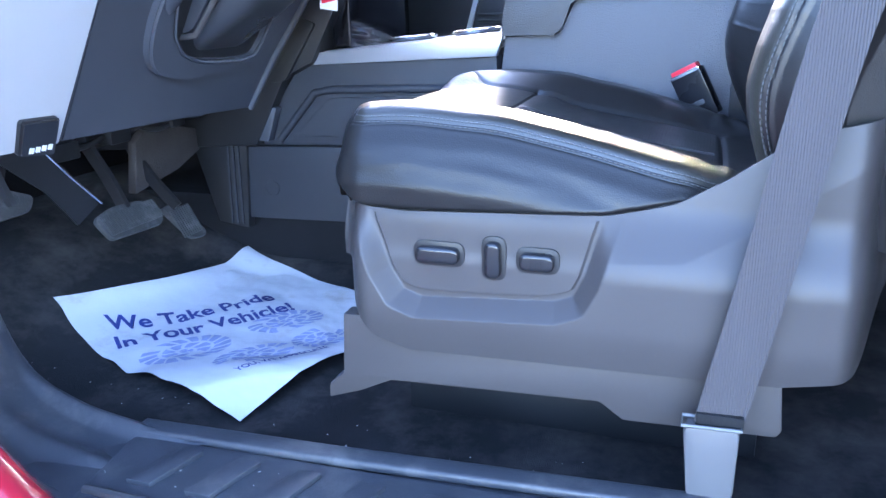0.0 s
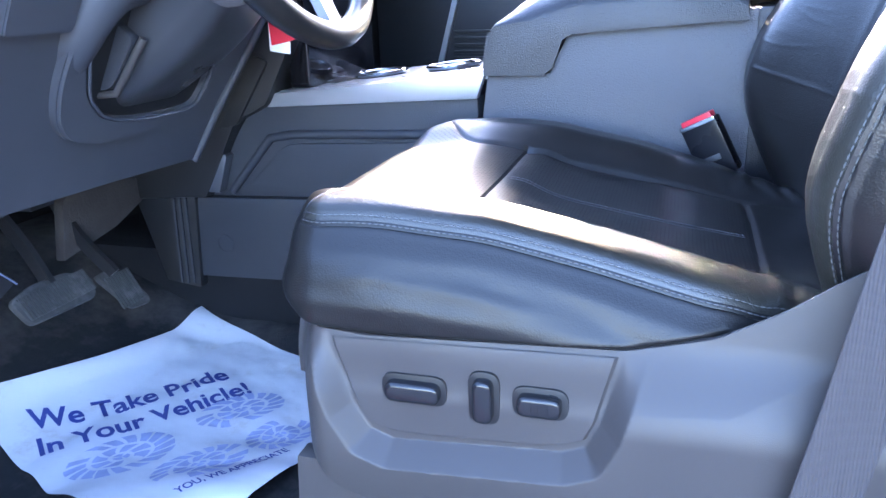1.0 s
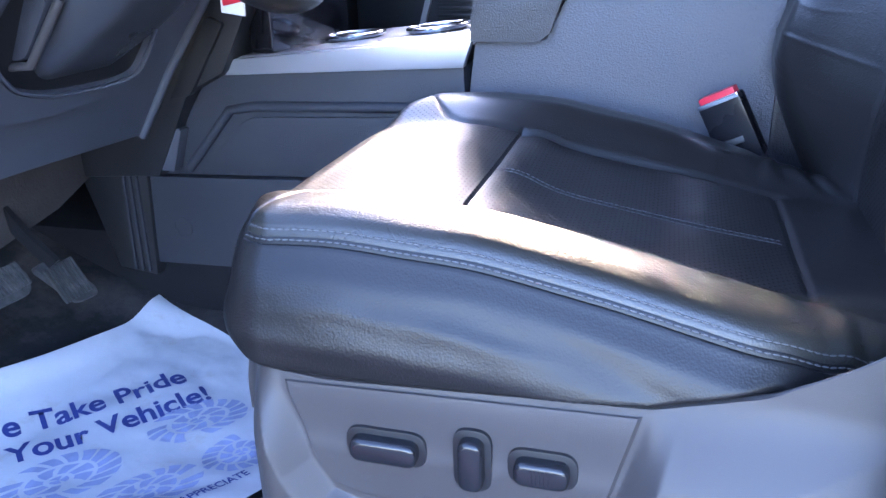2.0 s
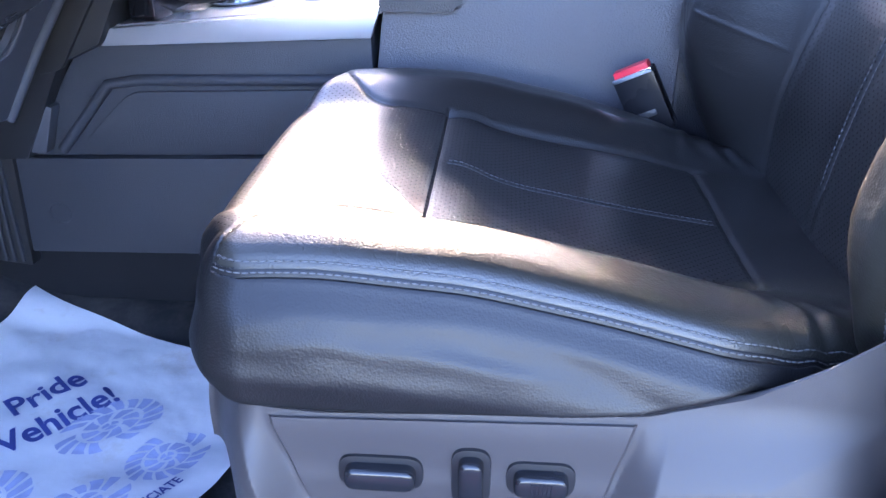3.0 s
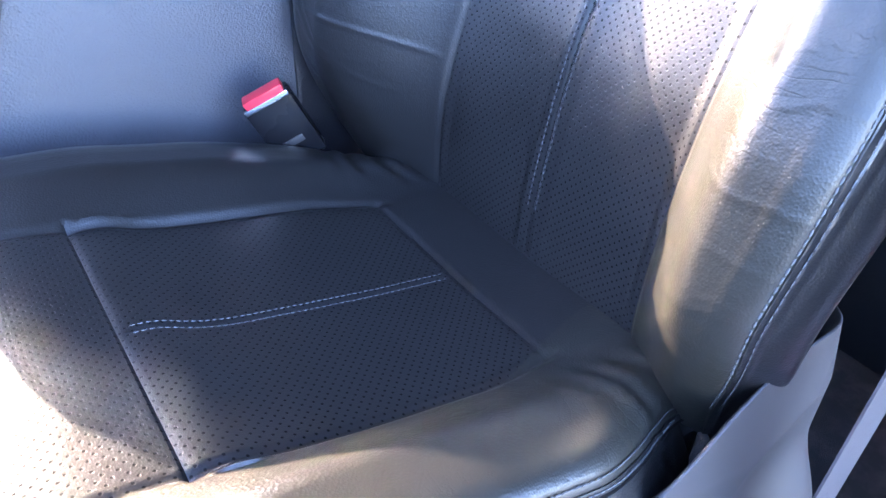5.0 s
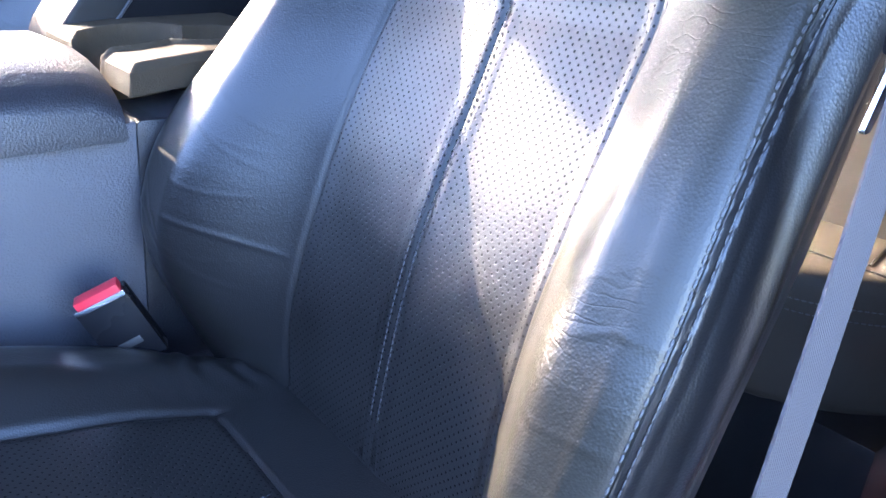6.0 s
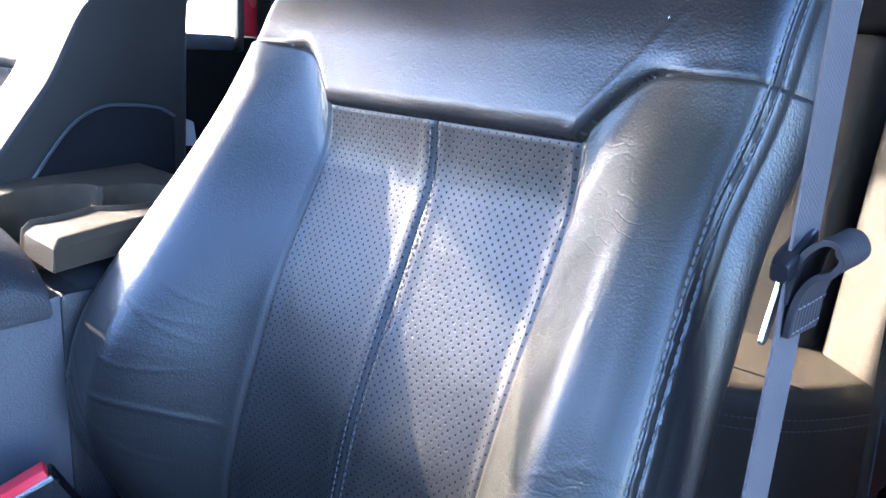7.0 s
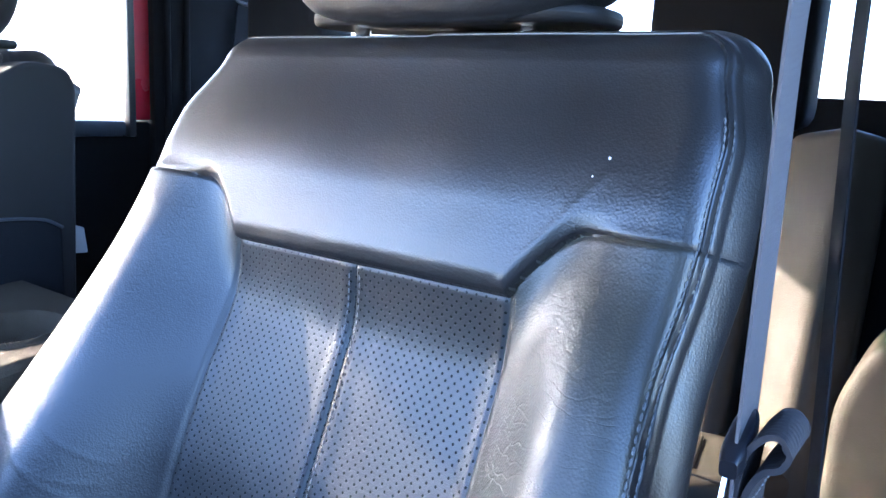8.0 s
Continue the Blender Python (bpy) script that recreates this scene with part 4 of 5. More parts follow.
lip_i = [(p.x, p.y) for p in spline([(*q, 0) for q in lip_i], 5)]
part("column_surround", plate_on_knee(lip_o + lip_i[::-1], 0.014, 0.004), DASH, dash, "raised surround of the steering column")
part("column_opening", plate_on_knee(lip_i + [(0.155, 0.64), (-0.128, 0.64)], 0.002, 0.0), BLACK, dash, "dark opening around the steering column")
arch = spline([(-0.40, -0.118, 0.50), (-0.335, -0.128, 0.575), (-0.297, -0.105, 0.64), (-0.285, -0.03, 0.662), (-0.285, 0.07, 0.65), (-0.29, 0.15, 0.61), (-0.30, 0.19, 0.56)], 8)
part("column_cover", sweep(arch, lambda t: circle(0.004 + 0.040 * math.sin(math.pi * t) ** 0.7, 16, 1.3), (1, 0, 0)), DASH, dash, "bulging hood over the steering column")
part("surround_lip", sweep([knee(y, z, 0.0155) for y, z in lip_i], circle(0.0022, 8), (1, 0, 0)), DASH, dash, "thin bright lip")
part("dash_top", slab([(-1.0, 0.50), (-0.40, 0.66), (-0.31, 0.72), (-0.33, 0.80), (-0.45, 0.86), (-1.0, 0.88)], "y", -0.5, 1.29, 0.02, 3), DASH, dash, "charcoal upper dash")
part("instrument_hood", slab(rounded([(-0.70, 0.84), (-0.40, 0.78), (-0.37, 0.90), (-0.42, 0.975), (-0.58, 0.985), (-0.85, 0.88)], 0.03), "y", -0.27, 0.27, 0.04, 3), DASH, dash, "charcoal hood over the instruments")
part("center_stack_panel", slab([(-0.9, 0.25), (-0.478, 0.276), (-0.40, 0.415), (-0.335, 0.445), (-0.27, 0.56), (-0.28, 0.75), (-0.9, 0.75)], "y", 0.312, 0.66, 0.006), BLACK, dash, "dark centre stack")
part("stack_face", slab(rounded([(0.345, 0.47), (0.64, 0.47), (0.64, 0.74), (0.345, 0.74)], 0.01), "x", -0.30, -0.262, 0.004), GLOSS, dash, "glossy black control face")
part("stack_edge", sweep([knee(0.222, 0.367, 0.0), knee(0.237, 0.46, 0.002), knee(0.270, 0.549, 0.002), knee(0.29, 0.64, 0.002)], circle(0.007), (0, 1, 0)), DASH, dash)
part("side_pocket", slab(rounded([(-0.43, 0.405), (-0.392, 0.412), (-0.318, 0.52), (-0.345, 0.53)], 0.008), "y", 0.304, 0.318, 0.002), BLACK, dash, "dark recessed pocket beside the column")
part("lower_flank", slab([(-0.49, 0.285), (-0.45, 0.285), (-0.425, 0.355), (-0.455, 0.362)], "y", 0.315, 0.34, 0.004), DASH, dash)
part("footwell_cover", slab([(-0.60, 0.10), (-0.525, 0.09), (-0.505, 0.345), (-0.655, 0.345), (-0.64, 0.25)], "y", CY - 0.012, 0.40, 0.004), BLACK, dash, "charcoal footwell side cover")
ring = [Vector((-0.607 + 0.012 * math.cos(t), CY - 0.013, 0.292 + 0.014 * math.sin(t))) for t in np.linspace(0, 2 * math.pi, 25)[:-1]]
part("fastener_ring", sweep(ring, circle(0.0025, 6), (0, 1, 0), closed=True), CONSOLE, dash, "round fastener recess")
for k in range(3):
    x = -0.572 + 0.014 * k
    part("rib", bar((x + 0.008, CY - 0.014, 0.10), (x + 0.02 - 0.002 * k, CY - 0.014, 0.34), 0.004, 0.006), CONSOLE, dash)
rel = part("hood_release", plate_on_knee(rounded([(-0.338, 0.386), (-0.277, 0.378), (-0.283, 0.429), (-0.346, 0.432)], 0.006), 0.014, 0.003), BLACK, dash, "black hood release handle")
for k in range(4):
    y = -0.325 + 0.010 * k
    part("marking", plate_on_knee([(y, 0.390), (y + 0.007, 0.389), (y + 0.007, 0.396), (y, 0.397)], 0.0152, 0), WHITE_PLASTIC, rel)

door = thing("passenger_door_panel", (-0.1, 1.28, 0.3), "dark passenger door panel with slatted speaker grille", "door panel")
part("panel", box((-0.5, 1.262, 0.12), (0.62, 1.298, 0.82), 0.012), TRIM, door, "charcoal door panel")
for k in range(7):
    part("slat", box((-0.27, 1.255, 0.40 + 0.018 * k), (-0.12, 1.268, 0.409 + 0.018 * k), 0.002), BLACK, door)
part("trim_bar", bar((-0.33, 1.255, 0.36), (-0.25, 1.255, 0.64), 0.014, 0.012), SILVER, door, "satin silver trim bar")

column = thing("steering_column", (-0.3, 0.0, 0.55), "charcoal plastic steering column shroud with screws", "steering column")
col_path = spline([(-0.44, 0.045, 0.525), (-0.36, 0.042, 0.56), (-0.27, 0.03, 0.605), (-0.19, 0.01, 0.66)], 6)
part("shroud", sweep(col_path, lambda t: [(x * (0.068 - 0.014 * t), y * (0.102 - 0.03 * t)) for x, y in rounded([(-1, -0.7), (-0.6, -1), (0.7, -1), (1, -0.7), (1, 0.7), (0.7, 1), (-0.6, 1), (-1, 0.7)], 0.5, 5)], (0, 1, 0)), SHROUD, column, "moulded column shroud")
part("tilt_recess", slab(rounded([(-0.39, 0.515), (-0.325, 0.52), (-0.28, 0.58), (-0.33, 0.62), (-0.385, 0.585)], 0.012), "y", -0.068, -0.05, 0.004), CONSOLE, column, "dark recess of the tilt lever")
part("recess_rim", sweep([Vector((-0.395, -0.066, 0.51)), Vector((-0.32, -0.066, 0.515)), Vector((-0.272, -0.06, 0.58))], circle(0.005), (0, 1, 0)), GREY_PLASTIC, column, "rim of the recess")
for px, py, pz in ((-0.285, -0.01, 0.541), (-0.285, 0.075, 0.541), (-0.345, 0.02, 0.512)):
    bm = bmesh.new()
    bmesh.ops.create_icosphere(bm, subdivisions=2, radius=0.005, matrix=Matrix.Translation((px, py, pz)))
    part("screw", bm, CHROME, column, "bright screw head")
wheel = thing("steering_wheel", (-0.125, 0, 0.748), "black leather steering wheel", "steering wheel")
W_UP, W_C = Vector((-0.42, 0, 0.907)), Vector((-0.125, 0, 0.748))
rim = [W_C + (W_UP * math.cos(t) + Vector((0, 1, 0)) * math.sin(t)) * 0.19 for t in np.linspace(0, 2 * math.pi, 65)[:-1]]
part("rim", sweep(rim, circle(0.0165, 12), (0.907, 0, 0.42), closed=True), LEATHER, wheel, "smooth worn leather rim")
bm = bmesh.new()
bmesh.ops.create_icosphere(bm, subdivisions=3, radius=1)
bm.transform(Matrix.Translation(W_C - Vector((0.907, 0, 0.42)) * 0.02) @ Matrix.Rotation(radians(-25), 4, "Y") @ Matrix.Diagonal((0.03, 0.085, 0.075, 1)))
part("hub", bm, DASH, wheel, "charcoal hub pad")
for t in (1.75, -1.75, 3.14):
    d = W_UP * math.cos(t) + Vector((0, 1, 0)) * math.sin(t)
    part("spoke", bar(W_C + d * 0.06, W_C + d * 0.185, 0.04 if abs(t) < 3 else 0.03, 0.012, (0.907, 0, 0.42)), BLACK if abs(t) < 3 else SILVER, wheel)
key = thing("key_tag", (-0.2, 0.15, 0.6), "red and white key tag hanging below the wheel", "key tag")
part("tag", slab([(-0.222, 0.548), (-0.19, 0.543), (-0.186, 0.60), (-0.22, 0.605)], "y", 0.148, 0.151, 0.001), WHITE_PLASTIC, key, "white tag")
part("red_tag", slab([(-0.215, 0.556), (-0.163, 0.566), (-0.160, 0.580), (-0.19, 0.61), (-0.218, 0.61)], "y", 0.142, 0.147, 0.001), RED_PLASTIC, key, "glossy red tag")

# ---- pedals ----
def pedal(name, label, outline, x, lean, arm, ribs):
    p = thing(name, (x, outline[0][0], 0.1), label, "pedal")
    bm = slab(rounded(outline, 0.012), "x", x - 0.012, x, 0.003)
    cy = sum(o[0] for o in outline) / len(outline)
    cz = sum(o[1] for o in outline) / len(outline)
    rot = Matrix.Translation((x, cy, cz)) @ Matrix.Rotation(radians(lean), 4, "Y") @ Matrix.Translation((-x, -cy, -cz))
    bm.transform(rot)
    pad = part("pad", bm, PEDAL, p, "worn ribbed rubber pad")
    ys, zs = [o[0] for o in outline], [o[1] for o in outline]
    for k in range(ribs):
        y = min(ys) + 0.012 + (max(ys) - min(ys) - 0.024) * k / max(1, ribs - 1)
        bm = box((x, y - 0.0022, min(zs) + 0.012), (x + 0.004, y + 0.0022, max(zs) - 0.012), 0.001)
        bm.transform(rot)
        part("rib", bm, PEDAL, pad)
    part("arm", sweep(spline(arm, 8), strap(0.022, 0.01), (0, 1, 0)), STEEL if name == "parking_brake_pedal" else BLACK, p, "steel pedal arm")
    return p


pedal("brake_pedal", "worn ribbed rubber brake pedal", [(-0.066, 0.218), (-0.058, 0.172), (0.072, 0.166), (0.088, 0.197), (0.05, 0.224), (-0.02, 0.228)], -0.56, -35, [(-0.575, 0.02, 0.2), (-0.60, 0.01, 0.27), (-0.62, -0.02, 0.36), (-0.63, -0.03, 0.45)], 22)
pedal("accelerator_pedal", "worn ribbed accelerator pedal", [(0.122, 0.192), (0.155, 0.112), (0.195, 0.107), (0.2, 0.12), (0.168, 0.19)], -0.56, -30, [(-0.57, 0.15, 0.18), (-0.63, 0.14, 0.26), (-0.68, 0.14, 0.36)], 9)
parking = pedal("parking_brake_pedal", "black parking brake pedal with bright edge", [(-0.30, 0.295), (-0.30, 0.252), (-0.17, 0.252), (-0.15, 0.275), (-0.2, 0.30)], -0.6, -25, [(-0.60, -0.2, 0.27), (-0.61, -0.21, 0.33), (-0.62, -0.21, 0.42)], 0)
lever = thing("release_lever", (-0.58, -0.1, 0.3), "wide black lever with a bright edge under the dash", "lever")
part("strap", sweep([Vector((-0.585, -0.2, 0.36)), Vector((-0.58, -0.125, 0.295)), Vector((-0.575, -0.075, 0.225))], strap(0.008, 0.05), (0.2, 0.6, 0.7)), BLACK, lever, "black lever")
part("bright_edge", sweep([Vector((-0.57, -0.15, 0.35)), Vector((-0.565, -0.105, 0.295)), Vector((-0.56, -0.055, 0.24))], circle(0.0022, 6)), CHROME, lever, "bright edge")
mech = thing("under_dash_bracket", (-0.62, 0.15, 0.2), "dusty pedal bracket and wiring under the dash", "bracket")
part("bracket", slab([(0.105, 0.213), (0.125, 0.31), (0.17, 0.345), (0.35, 0.30), (0.34, 0.27), (0.24, 0.235)], "x", -0.645, -0.625, 0.004), FELT, mech, "dusty dark bracket")
part("insulation", slab(rounded([(-0.48, 0.44), (-0.05, 0.42), (-0.08, 0.30), (-0.13, 0.20), (-0.3, 0.22), (-0.46, 0.26)], 0.03), "x", -0.80, -0.72, 0.02), FELT, mech, "brown grey insulation felt")
part("insulation", slab(rounded([(-0.04, 0.44), (0.34, 0.42), (0.34, 0.32), (0.1, 0.30), (-0.02, 0.31)], 0.02), "x", -0.76, -0.69, 0.02), FELT, mech, "brown grey insulation felt")
for y0, z0, w, h in ((-0.115, 0.318, 0.06, 0.03), (0.02, 0.325, 0.05, 0.04), (0.19, 0.33, 0.04, 0.045)):
    part("connector", box((-0.62, y0, z0), (-0.585, y0 + w, z0 + h), 0.004), BLACK, mech, "black wiring connector")
for k in range(6):
    pts = spline([(-0.62 - 0.02 * k, -0.34 + 0.11 * k, 0.38), (-0.6, -0.26 + 0.1 * k, 0.335 + 0.012 * (k % 2)), (-0.61, -0.16 + 0.1 * k, 0.345), (-0.64, -0.04 + 0.1 * k, 0.385)], 8)
    part("cable", sweep(pts, circle(0.004 + 0.001 * (k % 3), 8)), BLACK if k % 3 else FELT, mech, "wiring cable")

# ---- belts and buckle ----
belt = thing("seat_belt", (0.44, -0.33, 0.06), "grey woven seat belt with black latch and pale steel anchor", "seat belt")
belt_line = spline([(0.445, -0.332, 0.135), (0.475, -0.332, 0.30), (0.517, -0.33, 0.54), (0.565, -0.318, 0.68), (0.585, -0.312, 0.76), (0.588, -0.3105, 0.87), (0.590, -0.3095, 0.98), (0.60, -0.315, 1.08), (0.62, -0.345, 1.2), (0.66, -0.42, 1.34)], 10)
bm = sweep(belt_line, strap(0.047, 0.0016), (0.05, -1, 0.0))
part("webbing", bm, WEBBING, belt, "grey ribbed webbing")
part("stitch_block", box((0.424, -0.338, 0.136), (0.47, -0.326, 0.152), 0.002), DARK_WEBBING, belt, "dense dark stitching")
anchor = slab(rounded([(0.412, 0.138), (0.467, 0.140), (0.466, 0.06), (0.455, 0.045), (0.432, 0.042), (0.42, 0.055)], 0.01), "y", -0.342, -0.322, 0.004)
part("anchor", anchor, ANCHOR, belt, "pale steel anchor sleeve")
part("anchor_rim", sweep([Vector((0.411, -0.343, 0.139)), Vector((0.411, -0.321, 0.139)), Vector((0.468, -0.321, 0.141)), Vector((0.468, -0.343, 0.141))], circle(0.0022, 6), closed=True), ANCHOR, belt, "rolled rim of the sleeve")
GD = Vector((0.052, 0.003, 0.013)).normalized()
grip_path = [Vector((0.574, -0.312, 0.758)) + GD * k for k in np.linspace(-0.024, 0.024, 9)]
part("latch_body", sweep(grip_path, lambda t: [(x * (0.007 - 0.002 * abs(2 * t - 1) ** 4), y * (0.0062 - 0.002 * abs(2 * t - 1) ** 4)) for x, y in rounded([(-1, -1), (1, -1), (1, 1), (-1, 1)], 0.6, 4)], (0, 1, 0)), LATCH, belt, "black plastic latch grip")
part("latch_plate", slab(rounded([(0.553, 0.712), (0.561, 0.712), (0.578, 0.748), (0.568, 0.750)], 0.003), "y", -0.3105, -0.308, 0.0008), CHROME, belt, "chrome tongue")
fold_line = spline([(0.582, -0.3155, 0.7335), (0.583, -0.3164, 0.748), (0.584, -0.3189, 0.759), (0.585, -0.3257, 0.7675), (0.586, -0.3326, 0.7675), (0.586, -0.3366, 0.7607), (0.585, -0.3332, 0.7539), (0.584, -0.3264, 0.7497), (0.583, -0.322, 0.742), (0.582, -0.3198, 0.7318), (0.581, -0.3192, 0.7165)], 8)
part("fold", sweep(fold_line, strap(0.0032, 0.044), (1, 0, 0)), WEBBING_FOLD, belt, "folded webbing loop")
for z, y in ((0.7205, -0.3211), (0.734, -0.3222)):
    part("stitching", stitches([(0.562, y, z), (0.602, y, z)], (0, -1, 0), length=0.004, gap=0.002, width=0.0011), THREAD, belt, "pale thread")
spare = thing("belt_strand", (0.85, -0.32, 0.3), "black belt strand hanging at the door pillar", "seat belt")
part("webbing", sweep([Vector((0.80, -0.30, 1.3)), Vector((0.80, -0.305, 0.95)), Vector((0.80, -0.335, 0.3))], strap(0.026, 0.0016), (0.5, -1, 0)), CAB, spare, "black webbing")

buckle = thing("belt_buckle", (0.40, 0.25, 0.35), "black seat belt buckle with red release button", "buckle")
bx, bz = Vector((0.80, -0.30, 0.52)).normalized(), Vector((-0.45, 0.1, 0.88)).normalized()
by = bz.cross(bx).normalized()
bx = by.cross(bz)
BM = Matrix((bx, by, bz)).transposed().to_4x4()
BM = Matrix.Translation((0.372, 0.255, 0.44)) @ BM
part("housing", box((-0.026, -0.012, -0.085), (0.026, 0.012, -0.004), 0.004, BM), LATCH, buckle, "black plastic housing")
part("button", box((-0.022, -0.010, -0.006), (0.022, 0.008, 0.004), 0.002, BM), RED_PLASTIC, buckle, "red release button")
part("rivet", box((-0.012, -0.0135, -0.062), (0.012, -0.0115, -0.054), 0.001, BM), STEEL, buckle, "pale slot in the housing")
part("slot_plate", box((-0.025, -0.0135, -0.009), (0.025, -0.0095, -0.003), 0.001, BM), CHROME, buckle, "bright slot edge")

# ---- paper floor mat ----
paper = thing("paper_floor_mat", (-0.36, 0.04, 0.01), "crumpled white paper floor mat printed in blue", "paper mat")
PA, PB, PC, PD = Vector((-0.67, -0.09, 0.07)), Vector((-0.171, -0.274, 0.006)), Vector((-0.05, 0.16, 0.006)), Vector((-0.548, 0.346, 0.04))


def paper_place(u, v):
    p = (PA * (1 - u) + PB * u) * (1 - v) + (PD * (1 - u) + PC * u) * v
    # edges are torn and wavy, the sheet is crumpled
    wob = 0.008 * noise.noise(Vector((u * 3, v * 3, 1)))
    z = 0.006 + 0.10 * max(0, -0.5 - p.x) * 2.2 + 0.007 * abs(noise.noise(Vector((u * 4, v * 4, 9)))) + 0.0022 * noise.noise(Vector((u * 11, v * 11, 4))) + 0.0007 * noise.noise(Vector((u * 30, v * 30, 4)))
    # the corner beside the sill is bent along a fold
    q = (1 - u) / 0.2 + v / 0.27
    z += 0.024 * (min(1, q) if q < 1 else 1 - smooth_step(1, 3.2, q))
    edge = -0.018 * bell(v, 0.12) * math.sin(u * math.pi) + 0.008 * noise.noise(Vector((u * 9, v * 2, 3))) * bell(v, 0.1)
    edge2 = -0.03 * bell(u, 0.1) * math.sin(v * math.pi) * -1
    return Vector((p.x + wob + edge2, p.y + edge, max(floor_z(p.x, p.y) + 0.004, z)))


part("sheet", sheet(90, 80, paper_place), PAPER, paper, "crumpled white paper")


sheet_tree = BVHTree.FromBMesh(sheet(90, 80, paper_place))


def on_paper(bm, name, mat, lift=0.0018):
    """Lays flat print on the crumpled sheet."""
    bmesh.ops.triangulate(bm, faces=bm.faces[:])
    for size in (0.03, 0.015, 0.0075):
        bmesh.ops.subdivide_edges(bm, edges=[e for e in bm.edges if e.calc_length() > size], cuts=1)
        bmesh.ops.triangulate(bm, faces=bm.faces[:])
    for v in bm.verts:
        hit = sheet_tree.ray_cast(Vector((v.co.x, v.co.y, 1)), Vector((0, 0, -1)))[0]
        v.co.z = (hit.z if hit else floor_z(v.co.x, v.co.y)) + lift
    return part(name, bm, mat, paper, smooth=False)


TD, TU = Vector((0.645, 0.764, 0)), Vector((-0.764, 0.645, 0))
SD, SU = Vector((0.51, 0.86, 0)), Vector((-0.86, 0.51, 0))
for text, at, size, squeeze, d, up in (("We Take Pride", (-0.552, -0.094, 0), 0.064, 0.765, TD, TU), ("In Your Vehicle!", (-0.500, -0.138, 0), 0.062, 0.785, TD, TU), ("YOU, WE APPRECIATE", (-0.228, -0.187, 0), 0.0225, 0.72, SD, SU)):
    bm = lettering(text, size, (0, 0, 0), (1, 0, 0), (0, 1, 0), INK, None, thick=0.0, bold=0.0015 if size > 0.05 else 0.0005)
    m = Matrix((d * squeeze, up, Vector((0, 0, 1)))).transposed().to_4x4()
    bm.transform(Matrix.Translation(at) @ m)
    on_paper(bm, "lettering", INK)


def sole(center, length, width, ang, seed):
    """A printed shoe sole: an oval of slanted tread blocks in two rings round a small middle, each a part of its own."""
    rnd = random.Random(seed)
    d, s = Vector((math.cos(ang), math.sin(ang), 0)), Vector((-math.sin(ang), math.cos(ang), 0))
    for r0, r1, count, lean in ((0.0, 0.16, 3, 0.0), (0.24, 0.54, 8, -0.3), (0.62, 1.0, 17, 0.22)):
        turn = rnd.uniform(0, 6)
        for k in range(count):
            if rnd.random() < 0.06:
                continue
            span = 2 * math.pi / count
            t0 = turn + span * (k + 0.14 + rnd.uniform(-0.06, 0.06))
            t1 = turn + span * (k + 0.86 + rnd.uniform(-0.06, 0.06))
            bm = bmesh.new()
            rows = []
            for i in range(4):
                f = i / 3
                r = (r0 + (r1 - r0) * f) * (1 + 0.05 * rnd.uniform(-1, 1) * (i == 3))
                row = []
                for j in range(4):
                    t = t0 + (t1 - t0) * j / 3 + lean * f
                    row.append(bm.verts.new(Vector(center) + d * (r * math.cos(t) * length / 2) + s * (r * math.sin(t) * width / 2)))
                rows.append(row)
            for p, q in zip(rows, rows[1:]):
                for j in range(3):
                    bm.faces.new((p[j], p[j + 1], q[j + 1], q[j]))
            bmesh.ops.remove_doubles(bm, verts=bm.verts[:], dist=1e-6)
            on_paper(bm, "printed_tread", INK_PALE)


for c, l, w, a, sd in (((-0.385, -0.105, 0), 0.15, 0.105, 0.9, 1), ((-0.255, -0.105, 0), 0.135, 0.085, 0.9, 2), ((-0.285, 0.052, 0), 0.14, 0.09, 0.75, 3), ((-0.187, 0.0, 0), 0.105, 0.085, 0.75, 4)):
    sole(c, l, w, a, sd)

# ---- door opening details ----
plate = thing("scuff_plate", (0.0, -0.45, 0.045), "ribbed grey plastic scuff plate on the sill", "scuff plate")
part("plate", slab(rounded([(-0.235, -0.40), (0.9, -0.36), (0.9, -0.53), (-0.215, -0.53)], 0.012), "z", 0.040, 0.049, 0.003), SILL, plate, "grey plastic plate")
for k in range(14):
    x = -0.175 + 0.078 * k
    part("rib", slab([(x, -0.488), (x + 0.032, -0.488), (x + 0.052, -0.415), (x + 0.022, -0.415)], "z", 0.046, 0.055, 0.002), SILL, plate, "raised slanted rib")
part("raised_edge", sweep([Vector((-0.238, -0.385, 0.05)), Vector((0.03, -0.375, 0.052)), Vector((0.42, -0.35, 0.053)), Vector((0.9, -0.345, 0.053))], rounded([(-0.015, -0.006), (0.015, -0.006), (0.015, 0.006), (-0.015, 0.006)], 0.005, 3)), SILL, plate, "smooth raised inner edge")
part("outer_edge", sweep([Vector((-0.21, -0.512, 0.05)), Vector((0.9, -0.512, 0.05))], circle(0.006, 8)), STEEL, plate, "bright worn outer edge")
INNER = spline([(-0.64, -0.275, 0.6), (-0.60, -0.29, 0.38), (-0.53, -0.32, 0.2), (-0.44, -0.35, 0.10), (-0.34, -0.365, 0.062), (-0.24, -0.372, 0.05), (-0.14, -0.376, 0.040)], 10)


